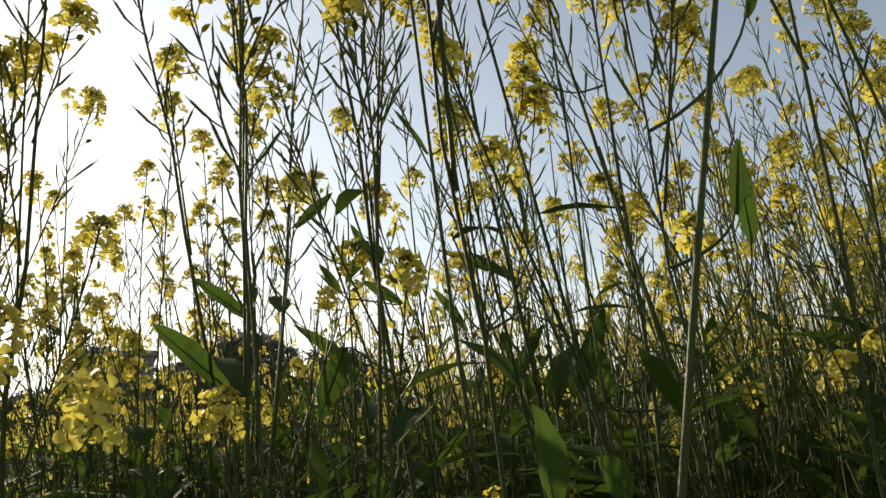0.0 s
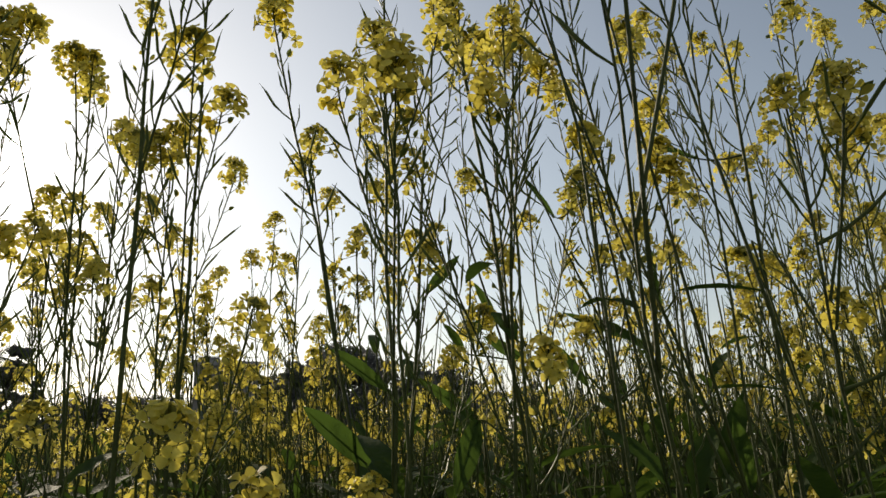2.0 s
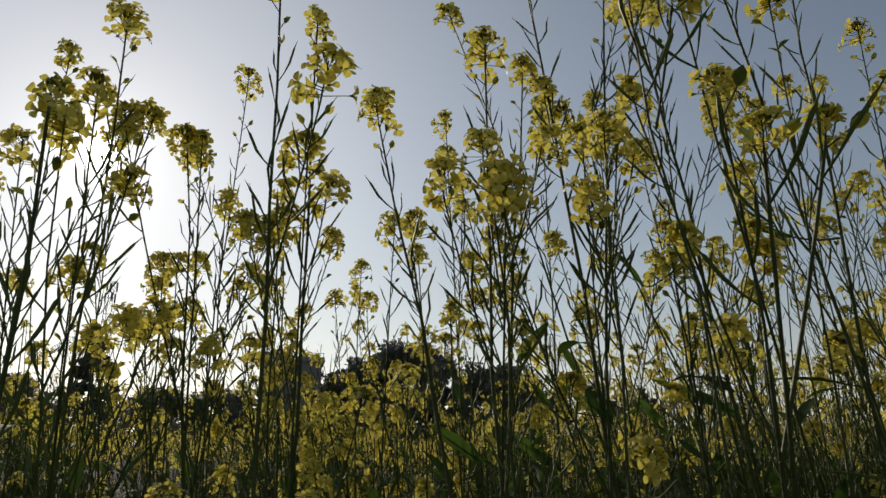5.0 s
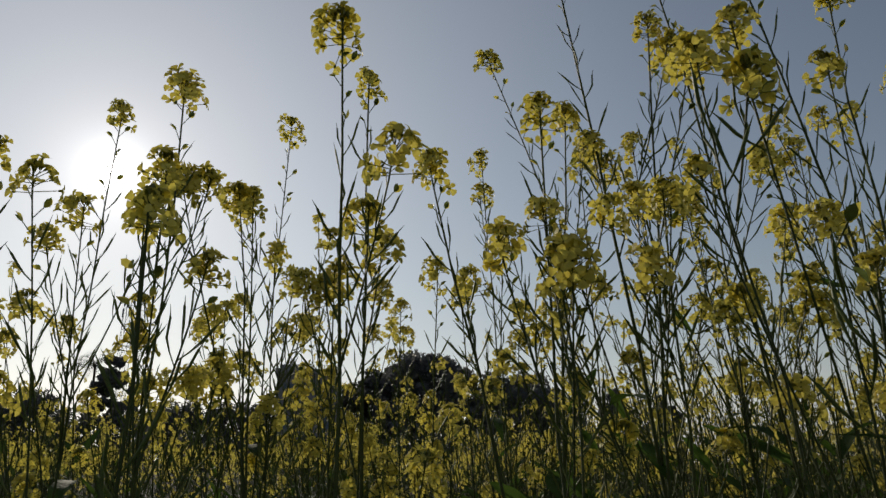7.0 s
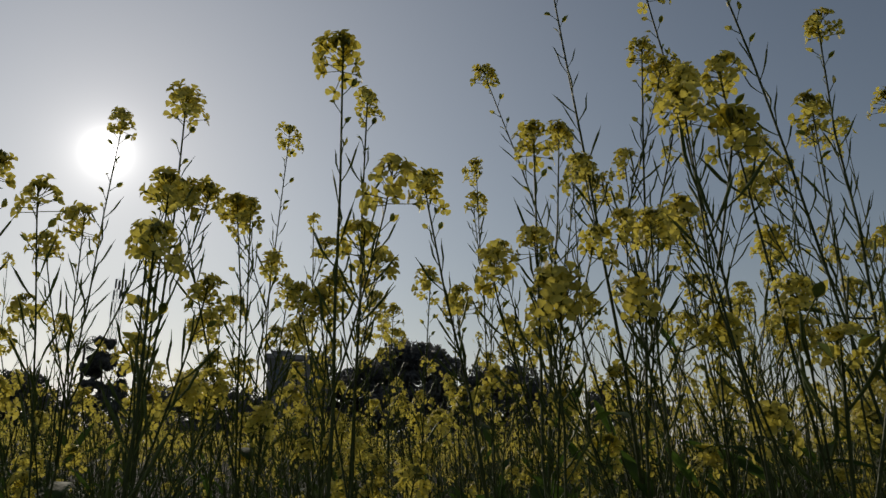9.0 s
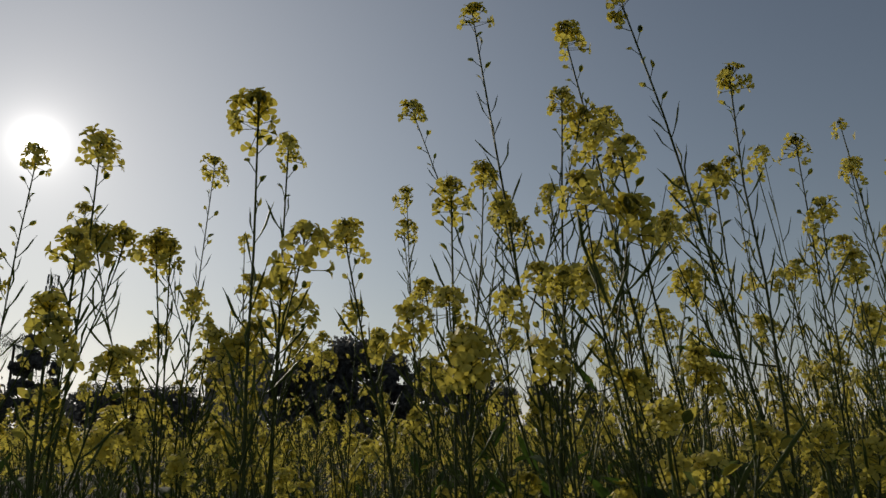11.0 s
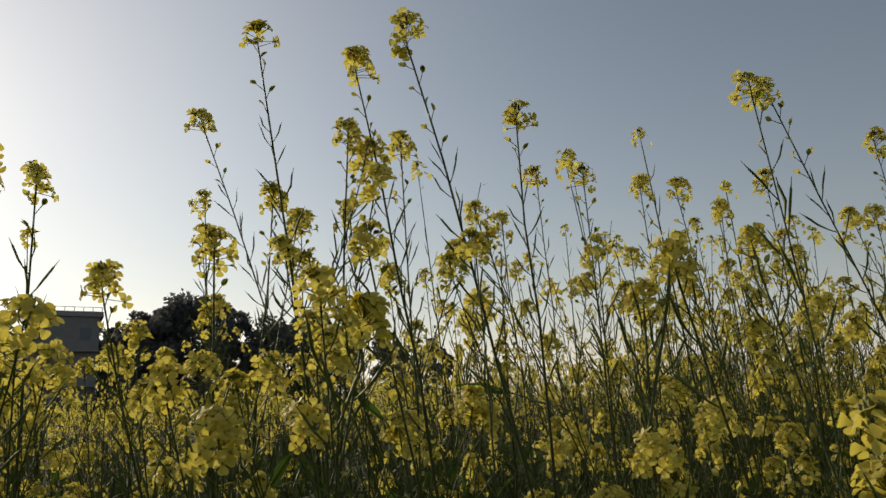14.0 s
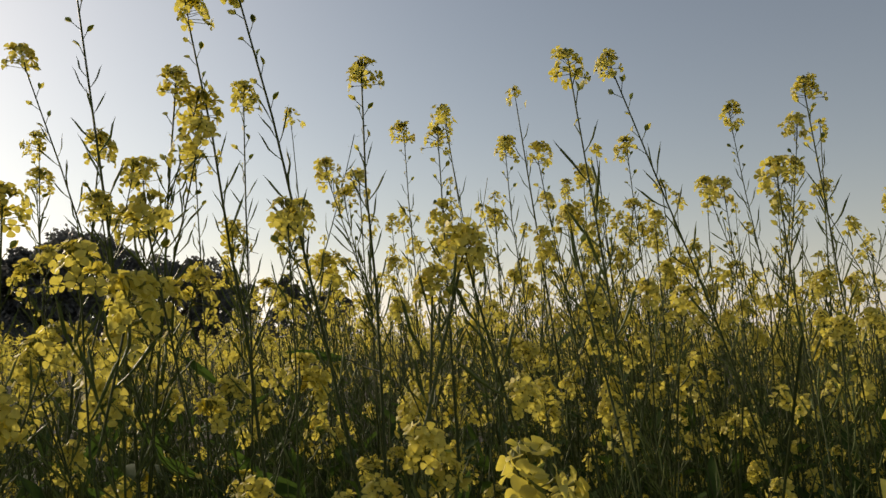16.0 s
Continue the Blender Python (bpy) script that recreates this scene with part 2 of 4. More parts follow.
def make_head(rng, detail, grown=1.0):
    """A flower cluster with its own axis along z from the origin: open flowers crowded in a loose dome, a knot of buds at the top, a few older flowers nodding below."""
    g = Geo()
    n = {2: int(rng.integers(22, 31)), 1: 12, 0: 3}[detail]
    size = {2: 0.0081, 1: 0.0088, 0: 0.0165}[detail] * grown
    bare = rng.uniform(0, 6.28)
    lean = rng.normal(0, 0.12, 2)
    for i in range(n):
        u = i / (n - 1)
        ang = i * 2.4 + rng.uniform(-0.4, 0.4)
        if detail and u < 0.6 and math.cos(ang - bare) > 0.75:
            continue
        tilt = 1.62 - 1.02 * u ** 0.8 + rng.normal(0, 0.2)
        z0 = (0.002 + 0.023 * u) * grown
        reach = (0.0145 + 0.0065 * (1 - u)) * rng.uniform(0.62, 1.25) * grown
        d = np.array((math.cos(ang) * math.sin(tilt) + lean[0], math.sin(ang) * math.sin(tilt) + lean[1], math.cos(tilt)))
        root = np.array((0, 0, z0))
        tip = root + d * reach
        if detail > 1:
            tube(g, [root, tip - d * 0.003, tip, tip + d * 0.0016], [0.0005, 0.0004, 0.0014, 0.0013], 4, BUD_I)
        flower(g, tip, d + np.array((0, 0, 0.2)) + rng.normal(0, 0.22, 3), size, rng, detail)
    for i in range({2: 9, 1: 3, 0: 0}[detail]):
        ang, rad = i * 2.4, 0.0042 * math.sqrt(i / 3) * grown
        s = {2: 0.0019, 1: 0.0026, 0: 0.006}[detail] * grown
        p = np.array((rad * math.cos(ang) + lean[0] * 0.01, rad * math.sin(ang) + lean[1] * 0.01, (0.038 - rad * 0.7) * grown))
        tube(g, [p - (0, 0, 2 * s), p - (0, 0, 0.6 * s), p + (0, 0, 1.2 * s), p + (0, 0, 2.2 * s)] if detail > 1 else [p - (0, 0, 2 * s), p, p + (0, 0, 2 * s)],
             np.array([0.3, 0.9, 0.9, 0.2] if detail > 1 else [0.3, 1.0, 0.2]) * s, 4 if detail > 1 else 3, BUD_I)
    if detail:
        tube(g, [(0, 0, -0.004), (0, 0, 0.03 * grown)], [0.0011, 0.0009], 4, STEM_I)
    return g


def head_pose(at, d, spin):
    r = turned(d)
    c, s = math.cos(spin), math.sin(spin)
    r = r @ np.array(((c, -s, 0), (s, c, 0), (0, 0, 1)))
    return r, at


def make_pod(rng, kind):
    """A piece that sits on a stem running up z, reaching out along x: a long pod, or (kind 1) a spent flower on its stalk."""
    g = Geo()
    up, out = np.array((0, 0, 1.0)), np.array((1.0, 0, 0))
    lean = rng.uniform(0.32, 0.66)
    p = np.zeros(3)
    q = (up * math.cos(lean + 0.12) + out * math.sin(lean + 0.12)) * 0.013
    d2 = up * math.cos(lean) + out * math.sin(lean)
    bent = lean * rng.uniform(0.7, 1.0)
    d3 = up * math.cos(bent) + out * math.sin(bent) + np.array((0, rng.normal(0, 0.08), 0))
    if kind:
        tube(g, [p, q * 1.15], [0.0006, 0.0006], 3, POD_I)
        for k in range(2):
            blade(g, q * 1.15, d2 + np.array((0, rng.normal(0, 0.5), -0.3 * k)), np.array((0, 1.0, 0.3)), rng.uniform(0.008, 0.0125), 0.0062, rng, POD_I if k == 0 else PETAL_I, rows=4)
    else:
        n = 0.035
        tube(g, [p, q, q + d2 * n * 0.35, q + d3 * n * 0.8, q + d3 * n * 0.86, q + d3 * n * 1.12], np.array([0.5, 0.6, 1.0, 0.95, 0.5, 0.15]) * 0.0014, 4, POD_I)
    return g


PODS = [make_pod(np.random.default_rng(200 + i), 0) for i in range(6)]
SPENT = [make_pod(np.random.default_rng(220 + i), 1) for i in range(4)]


def pod_places(pts, rng, count):
    """Where the pods sit up a stem's upper part: long ones low down, spent flowers near the top."""
    out = []
    n = len(pts)
    for i in range(count):
        u = (i + rng.uniform(0.1, 0.9)) / count
        x = u * (n - 1)
        k = min(int(x), n - 2)
        p = pts[k] + (pts[k + 1] - pts[k]) * (x - k)
        r, at = head_pose(p, pts[k + 1] - pts[k], i * 2.4 + rng.uniform(-0.4, 0.4))
        size = rng.uniform(0.75, 1.15) * (1.0 if u < 0.55 else 1.0 - 1.2 * (u - 0.55))
        spent = u > 0.74
        out.append((spent, int(rng.integers(0, 4 if spent else 6)), r, at, 1.0 if spent else size))
    return out


def pods_on(geo, pts, rng, count):
    """The same pods in a plain form, for plants farther off."""
    for spent, kind, r, at, size in pod_places(pts, rng, count):
        d2, d3 = r @ np.array((0.6, 0, 0.8)), r @ np.array((0.4, 0, 0.9))
        if spent:
            blade(geo, at + d2 * 0.008, d2, r[:, 2], 0.012, 0.007, rng, POD_I, rows=2)
        else:
            tube(geo, [at, at + d2 * size * 0.022, at + d2 * size * 0.012 + d3 * size * 0.042], np.array([0.6, 1.0, 0.25]) * 0.0013, 3, POD_I)


HEADS = {}
HEADS[2] = [make_head(np.random.default_rng(50 + i), 2, 0.92 + 0.065 * (i % 5)) for i in range(14)]
HEADS[1] = [make_head(np.random.default_rng(70 + i), 1, 0.8 + 0.09 * (i % 4)) for i in range(8)]
HEADS[0] = [make_head(np.random.default_rng(90 + i), 0, 0.9 + 0.08 * (i % 4)) for i in range(4)]


def grow(rng, tips, thick=0.0034, detail=2, leafy=6, bow=0.0, podded=0.26):
    """A mustard plant with its foot at the origin and flower clusters at the tips, the first of which ends the main stem.
    Gives the stem, the leaves, and for each shoot its branch, pods, and the cluster's pose."""
    tips = [np.asarray(t, float) for t in tips]
    top = tips[0]
    tall = top[2]
    seg = {2: 14, 1: 7, 0: 3}[detail]
    sides = {2: 6, 1: 4, 0: 3}[detail]
    side = np.array((rng.normal(0, 1), rng.normal(0, 1), 0)) * bow
    p1 = np.array((top[0] * 0.27, top[1] * 0.27, tall * 0.35)) + side
    p2 = np.array((top[0] * 0.60, top[1] * 0.60, tall * 0.68)) + side
    fine = bezier(np.zeros(3), p1, p2, top, 61)
    stem = fine[np.linspace(0, 60, seg).astype(int)].copy()
    if detail:
        stem[1:-1] += rng.normal(0, 0.0022, (seg - 2, 3)) * (1, 1, 0)
    g = Geo()
    u = np.linspace(0, 1, seg)
    tube(g, stem, thick * (1 - u) ** 0.95 + min(0.0011, 0.5 * thick), sides, STEM_I)
    shoots = []

    def crown(curve, radius, own):
        n = len(curve)
        length = np.linalg.norm(np.diff(curve, axis=0), axis=1).sum()
        part_len = min(podded * (1.0 if own is None else 0.65) * rng.uniform(0.8, 1.25), length * 0.72)
        start = max(0, int((1 - part_len / length) * (n - 1)))
        pods = Geo()
        if detail == 1:
            pods_on(pods, curve[start:], rng, max(4, int(part_len / 0.022)))
        elif detail:
            pods = pod_places(curve[start:], rng, max(5, int(part_len / 0.0125)))
        d = unit(curve[-1] - curve[-2])
        shoots.append((own, pods, int(rng.integers(0, 100)), curve[-1], unit(d + np.array((0, 0, 0.35))), rng.uniform(0, 6.28)))

    crown(stem, thick, None)
    for tip in tips[1:]:
        flat = np.linalg.norm(tip[:2] - fine[:, :2], axis=1)
        drop = tip[2] - fine[:, 2]
        slope = rng.uniform(1.7, 2.7)
        ok = np.where((drop > 0.05) & (fine[:, 2] > 0.12 * tall))[0]
        k = ok[np.argmin(np.abs(drop[ok] - slope * flat[ok] - 0.06))] if len(ok) else 30
        p0 = fine[k]
        ln = np.linalg.norm(tip - p0)
        out = unit(tip - p0)
        tang = unit(fine[min(k + 1, 60)] - fine[max(k - 1, 0)])
        bseg = {2: 12, 1: 6, 0: 3}[detail]
        curve = bezier(p0, p0 + unit(out + np.array((out[0], out[1], 0)) * 0.1) * ln * 0.33, tip - unit(out + np.array((0, 0, 0.22))) * ln * 0.33, tip, bseg)
        bg = Geo()
        rad = min(0.0013, 0.0008 + 0.0013 * ln)
        tube(bg, curve, np.linspace(rad + 0.0002, 0.0009, bseg), max(3, sides - 1), STEM_I)
        crown(curve, rad, bg)
        shoots[-1] = shoots[-1] + (p0, out)
    leaves = []
    for i in range(leafy):
        k = int(60 * (0.06 + 0.62 * (i + rng.uniform(0, 0.9)) / max(1, leafy)))
        ang = i * 2.4 + rng.uniform(-0.5, 0.5)
        lift = rng.uniform(0.2, 0.9)
        low = 1 - k / 60
        d = np.array((math.cos(ang) * math.cos(lift), math.sin(ang) * math.cos(lift), math.sin(lift)))
        lg = Geo()
        blade(lg, fine[k], d, np.array((0, 0, 1.0)), rng.uniform(0.055, 0.09) + 0.08 * low, rng.uniform(0.013, 0.021) + 0.022 * low, rng, LEAF_I, rows={2: 8, 1: 5, 0: 3}[detail], droop=rng.uniform(0.0, 0.5))
        leaves.append(lg)
    return g, leaves, shoots


def baked(grown, detail, rng, bloom=1.0):
    """A grown plant as one set of arrays; bloom: the share of its shoots that are in flower."""
    g, leaves, shoots = grown
    out = Geo()
    parts = [g] + leaves
    for s in shoots:
        if s[0] is not None:
            parts.append(s[0])
        if detail == 1 and s[1].n:
            parts.append(s[1])
    for p in parts:
        out.add(*p.packed())
    for i, s in enumerate(shoots):
        if i and rng.uniform() > bloom:
            continue
        v, f, m = HEADS[detail][s[2] % len(HEADS[detail])].packed()
        r, at = head_pose(s[3], s[4], s[5])
        out.add(v @ r.T + at, f, m)
    return out.packed()


def random_tips(rng, tall, heads, spread):
    lean = rng.normal(0, 0.07, 2) * tall
    tips = [np.array((lean[0], lean[1], tall))]
    for i in range(heads - 1):
        ang = i * 2.4 + rng.uniform(-0.5, 0.5)
        h = tall * rng.uniform(0.72, 0.98)
        r = spread * rng.uniform(0.5, 1.2)
        tips.append(np.array((lean[0] * h / tall + r * math.cos(ang), lean[1] * h / tall + r * math.sin(ang), h)))
    return tips


def scatter(name, label, templates, spots, rng, scale=(0.85, 1.12)):
    """One object of many plants: copies of the templates set upright at the spots."""
    out = Geo()
    for x, y, k in spots:
        v, f, m = templates[rng.integers(0, len(templates))]
        a = rng.uniform(0, 6.28)
        s = rng.uniform(*scale) * k
        c, sn = math.cos(a) * s, math.sin(a) * s
        lean = rng.normal(0, 0.06, 2) + (-0.10, 0.0)
        w = np.empty_like(v)
        w[:, 0] = v[:, 0] * c - v[:, 1] * sn + x + v[:, 2] * lean[0]
        w[:, 1] = v[:, 0] * sn + v[:, 1] * c + y + v[:, 2] * lean[1]
        w[:, 2] = v[:, 2] * s
        out.add(w, f, m)
    ob = new(name, out.mesh(name, PLANT_MATS))
    return tagged(ob, label, "mustard crop", kind="stuff")


# ---- ground ----
def build_ground():
    bm = bmesh.new()
    n, rings = 48, [0.0, 1, 2, 4, 8, 16, 40, 100, 300, 1000, 2500]
    centre = bm.verts.new((0, 0, 0))
    last = None
    rng = np.random.default_rng(4)
    for r in rings[1:]:
        row = [bm.verts.new((r * math.cos(k * 2 * math.pi / n), r * math.sin(k * 2 * math.pi / n), rng.normal(0, 0.012) if r < 40 else 0.0)) for k in range(n)]
        for k in range(n):
            if last is None:
                bm.faces.new((centre, row[k], row[(k + 1) % n]))
            else:
                bm.faces.new((last[k], row[k], row[(k + 1) % n], last[(k + 1) % n]))
        last = row
    me = bpy.data.meshes.new("ground")
    bm.to_mesh(me)
    bm.free()
    me.materials.append(SOIL)
    tagged(new("ground", me), "dry brown field soil under the mustard crop", "ground", kind="structure")


build_ground()


# ---- the field ----
def spots_in(rng, count, near, far, left, right, taller=0.0):
    """Random places between two distances and two bearings (degrees to the left and right of north)."""
    out = []
    while len(out) < count:
        r = math.sqrt(rng.uniform(near ** 2, far ** 2))
        a = radians(rng.uniform(-right, left))
        x, y = -r * math.sin(a), r * math.cos(a)
        # the crop stands taller on the sunless side
        u = min(1.0, max(0.0, (math.degrees(math.atan2(x, y)) - 2) / 22)) if y > 0 else 0.0
        out.append((x, y, 1.0 + taller * u * u * (3 - 2 * u)))
    return out


def stem_thicket(rng):
    """A handful of leaning bare stems with pods and narrow leaves, as tall as the flowers' lower edge."""
    g = Geo()
    for i in range(9):
        a, r = i * 2.4, 0.16 * math.sqrt(rng.uniform(0, 1))
        foot = np.array((r * math.cos(a), r * math.sin(a), 0))
        tall = rng.uniform(0.8, 1.2)
        top = foot + np.array((rng.normal(-0.1, 0.12), rng.normal(0, 0.1), tall))
        curve = bezier(foot, foot + (0, 0, tall * 0.35), foot * 0.5 + top * 0.5 + (0, 0, tall * 0.15), top, 6)
        tube(g, curve, np.linspace(rng.uniform(0.003, 0.0048), 0.0012, 6), 3, STEM_I)
        pods_on(g, curve[3:], rng, 3)
        for k in range(5):
            b, lift = rng.uniform(0, 6.28), rng.uniform(0.2, 1.1)
            blade(g, curve[1 + k % 4], (math.cos(b) * math.cos(lift), math.sin(b) * math.cos(lift), math.sin(lift)), np.array((0, 0, 1.0)), rng.uniform(0.08, 0.16), rng.uniform(0.014, 0.035), rng, LEAF_I, rows=4, droop=rng.uniform(0, 0.5))
    return g.packed()


def build_field():
    rng = np.random.default_rng(11)
    mid = [baked(grow(rng, random_tips(rng, rng.uniform(1.12, 1.52), 5, 0.17), detail=1, leafy=6), 1, rng, 0.42) for i in range(14)]
    low = [baked(grow(rng, random_tips(rng, rng.uniform(0.75, 1.1), 5, 0.13), detail=1, leafy=9), 1, rng, 0.18) for i in range(8)]
    short = [baked(grow(rng, random_tips(rng, rng.uniform(0.8, 1.12), 5, 0.14), detail=1, leafy=9), 1, rng, 0.6) for i in range(6)]
    thicket = [stem_thicket(rng) for i in range(9)]
    far = [baked(grow(rng, random_tips(rng, rng.uniform(1.0, 1.4), 6, 0.15), detail=0, leafy=5), 0, rng) for i in range(12)]
    thin = [baked(grow(rng, random_tips(rng, rng.uniform(1.0, 1.35), 4, 0.15), detail=0, leafy=2), 0, rng) for i in range(10)]
    cheap = [baked(grow(rng, random_tips(rng, rng.uniform(0.95, 1.3), 3, 0.13), detail=0, leafy=4), 0, rng) for i in range(10)]
    label = "dense flowering mustard plants with yellow clusters and thin pods"
    scatter("mustard_crop", label, mid, spots_in(rng, 320, 1.9, 6.0, 42, 68, 0.16) + spots_in(rng, 110, 2.2, 6.5, -4, 66, 0.24) + spots_in(rng, 60, 1.9, 3.8, -18, 70, 0.24) + spots_in(rng, 60, 2.3, 6.0, -34, 74, 0.22), rng)
    scatter("mustard_crop", "shorter leafy mustard plants between the tall ones", low, spots_in(rng, 150, 1.2, 4.0, 42, 68), rng)
    scatter("mustard_crop", "shorter mustard plants in flower between the tall ones", short, spots_in(rng, 40, 1.5, 4.2, -24, 70) + spots_in(rng, 170, 1.6, 5.2, -31, 74, 0.1), rng)
    scatter("mustard_crop", "thicket of bare dark mustard stems with pods below the flowers", thicket, spots_in(rng, 205, 1.3, 5.5, 44, 70) + spots_in(rng, 26, 1.15, 2.8, -34, 70) + spots_in(rng, 60, 1.4, 3.4, -4, 68), rng, (0.85, 1.2))
    scatter("mustard_crop", "mustard plants standing farther back in the field", far, spots_in(rng, 1700, 4.5, 17.0, 42, 70, 0.24), rng)
    scatter("mustard_crop", "mustard plants on the near side of the field", cheap, [(-x, -y, k) for x, y, k in spots_in(rng, 900, 0.7, 5.0, 112, 138) + spots_in(rng, 750, 5.0, 11.0, 112, 138)], rng)
    scatter("mustard_crop", "far mustard plants merging into a yellow-green band", thin, spots_in(rng, 1600, 17.0, 65.0, 42, 70, 0.24), rng, (0.9, 1.15))


build_field()


def build_undergrowth():
    """Broad lower leaves of the crop, in the shade between the stems."""
    rng = np.random.default_rng(17)
    kinds = []
    for i in range(8):
        g = Geo()
        for k in range(18):
            a, z = k * 2.4 + rng.uniform(-0.4, 0.4), rng.uniform(0.1, 0.75)
            lift = rng.uniform(0.1, 1.0)
            blade(g, (0, 0, z), (math.cos(a) * math.cos(lift), math.sin(a) * math.cos(lift), math.sin(lift)), np.array((0, 0, 1.0)), rng.uniform(0.08, 0.17), rng.uniform(0.022, 0.045), rng, LEAF_I, rows=5, droop=rng.uniform(0.1, 0.6))
        tube(g, [(0, 0, 0), (0.01, 0, 0.4), (0, 0, 0.8)], [0.005, 0.004, 0.002], 4, STEM_I)
        kinds.append(g.packed())
    ob = scatter("undergrowth", "dark green lower leaves between the mustard stems", kinds, spots_in(rng, 470, 1.0, 4.5, 44, 70) + spots_in(rng, 70, 1.0, 2.5, -32, 70) + spots_in(rng, 75, 1.0, 2.1, -2, 38) + spots_in(rng, 40, 1.0, 2.1, 30, 2), rng, (0.8, 1.25))
    tagged(ob, category="undergrowth")


build_undergrowth()


# ---- the tall plants close by ----
SHARED = {}


def shared_mesh(name, kind, geo):
    if (name, kind) not in SHARED:
        SHARED[name, kind] = geo.mesh(name, PLANT_MATS)
    return SHARED[name, kind]


def child(name, mesh, parent, label="", r=None, at=None, size=1.0):
    ob = new(name, mesh)
    ob.parent = parent
    if r is not None:
        ob.matrix_local = Matrix.Translation(Vector(at)) @ Matrix([list(map(float, row)) for row in r]).to_4x4() @ Matrix.Diagonal((size, size, size, 1))
    return tagged(ob, label)


STEMS = []


def near_leaf(base, tip, width):
    """A stalked leaf from base to tip, set on the stem of the plant that stands nearest to its base."""
    base, tip = np.array(base), np.array(tip)
    gap = [np.linalg.norm(v + np.array(root.location) - base, axis=1).min() for root, v in STEMS]
    root, v = STEMS[int(np.argmin(gap))]
    foot = np.array(root.location)
    rise = np.linalg.norm((v + foot - base) * (1, 1, 0.6) + (0, 0, 0.03), axis=1)
    start = v[int(np.argmin(rise))]
    a, b = base - foot, tip - foot
    rng = np.random.default_rng(int(abs(base[0]) * 1000))
    g = Geo()
    length = np.linalg.norm(b - a)
    out = unit(b - a)
    tube(g, bezier(start, start + (a - start) * (0.5, 0.5, 0.2), a - out * 0.3 * np.linalg.norm(a - start), a + out * 0.1 * length, 7), np.linspace(0.0016, 0.001, 7), 5, STEM_I)
    up = unit(np.cross(np.cross(out, (rng.normal(0, 0.5), -1.0, 0.5)), out))
    blade(g, a, out, up, length * 1.08, width, rng, LEAF_I, rows=10, droop=0.0, fold=rng.uniform(0.15, 0.4))
    tube(g, [a + out * length * u * 1.05 - up * 0.0012 for u in (0.02, 0.35, 0.7, 0.95)], [0.0012, 0.001, 0.0007, 0.0003], 4, POD_I)
    child("leaf", g.mesh("leaf", PLANT_MATS), root, "broad pointed green leaf on a thin stalk")


def mustard_plant(x, y, tips, seed, extra=None, leafy=7, thick=0.0019, podded=None, loose_pods=True, head=1.0, label=""):
    """A plant with its foot at x, y; tips are its known flower clusters from the foot, to which it adds lower side shoots of its own."""
    rng = np.random.default_rng(seed)
    tips = [np.asarray(t, float) for t in tips]
    top = tips[0]
    for i in range(int(rng.integers(1, 4)) if extra is None else extra):
        ang, k = rng.uniform(0, 6.28), rng.uniform(0.62, 0.88)
        r = rng.uniform(0.06, 0.15)
        tips.append(np.array((top[0] * k + r * math.cos(ang), top[1] * k + r * math.sin(ang), top[2] * k)))
    if not label:
        if thick >= 0.0034:
            label = "tall mustard plant with a thick dark stem and yellow clusters"
        elif top[2] < 1.3:
            label = "shorter flowering mustard plant with yellow clusters between taller stems"
        elif len(tips) < 3:
            label = "slender flowering mustard plant with one or two yellow clusters"
        else:
            label = "tall flowering mustard plant with thin stems and yellow clusters"
    root = new("mustard_plant")
    root.location = (x, y, 0)
    tagged(root, label, "mustard plant", group="mustard plants close by")
    if podded is None:
        podded = 0.36 if top[2] > 1.58 else 0.22
    stem, leaves, shoots = grow(rng, tips, thick=thick, detail=2, leafy=leafy, bow=0.01, podded=podded)
    stem_ob = child("stem", stem.mesh("stem", PLANT_MATS), root)
    STEMS.append((root, stem.packed()[0]))
    for lf in leaves:
        child("leaf", lf.mesh("leaf", PLANT_MATS), root)
    for s in shoots:
        holder = stem_ob if s[0] is None else child("branch", s[0].mesh("branch", PLANT_MATS), root)
        if loose_pods:
            for spent, kind, r, at, size in s[1]:
                name = "spent_flower" if spent else "seed_pod"
                child(name, shared_mesh(name, kind, (SPENT if spent else PODS)[kind]), holder, "", r, at, size)
        else:
            g = Geo()
            for spent, kind, r, at, size in s[1]:
                v, f, m = (SPENT if spent else PODS)[kind].packed()
                g.add(v * size @ r.T + at, f, m)
            tagged(child("pod_cover", g.mesh("pod_cover", PLANT_MATS), holder), kind="stuff")
        k = s[2] % len(HEADS[2])
        r, at = head_pose(s[3], s[4], s[5])
        child("flower_head", shared_mesh("flower_head", k, HEADS[2][k]), holder, "", r, at, head)
    return root


# ---- the nearest plants, one by one ----
mustard_plant(0.420, -0.120, [(-0.158, 0.325, 1.285), (-0.120, 0.360, 1.262)], 100, extra=0, head=0.6, thick=0.0018, podded=0.09, leafy=2)
mustard_plant(0.300, 0.620, [(-0.180, -0.210, 1.206), (-0.166, -0.218, 1.180), (-0.125, -0.195, 1.196)], 101, extra=0, head=0.5, thick=0.0012, podded=0.04, leafy=2)
mustard_plant(1.224, 0.721, [(-0.190, 0.000, 1.676)], 102, head=0.75)
mustard_plant(0.688, 0.542, [(-0.173, 0.000, 1.574), (-0.124, 0.076, 1.449), (-0.304, -0.053, 1.397), (-0.334, -0.053, 1.252)], 103, extra=0, head=0.65, thick=0.0014, podded=0.14, leafy=4)
mustard_plant(1.382, 0.763, [(-0.647, -0.000, 1.684)], 104, head=0.8)
mustard_plant(1.022, 0.593, [(-0.078, 0.105, 1.538)], 105)
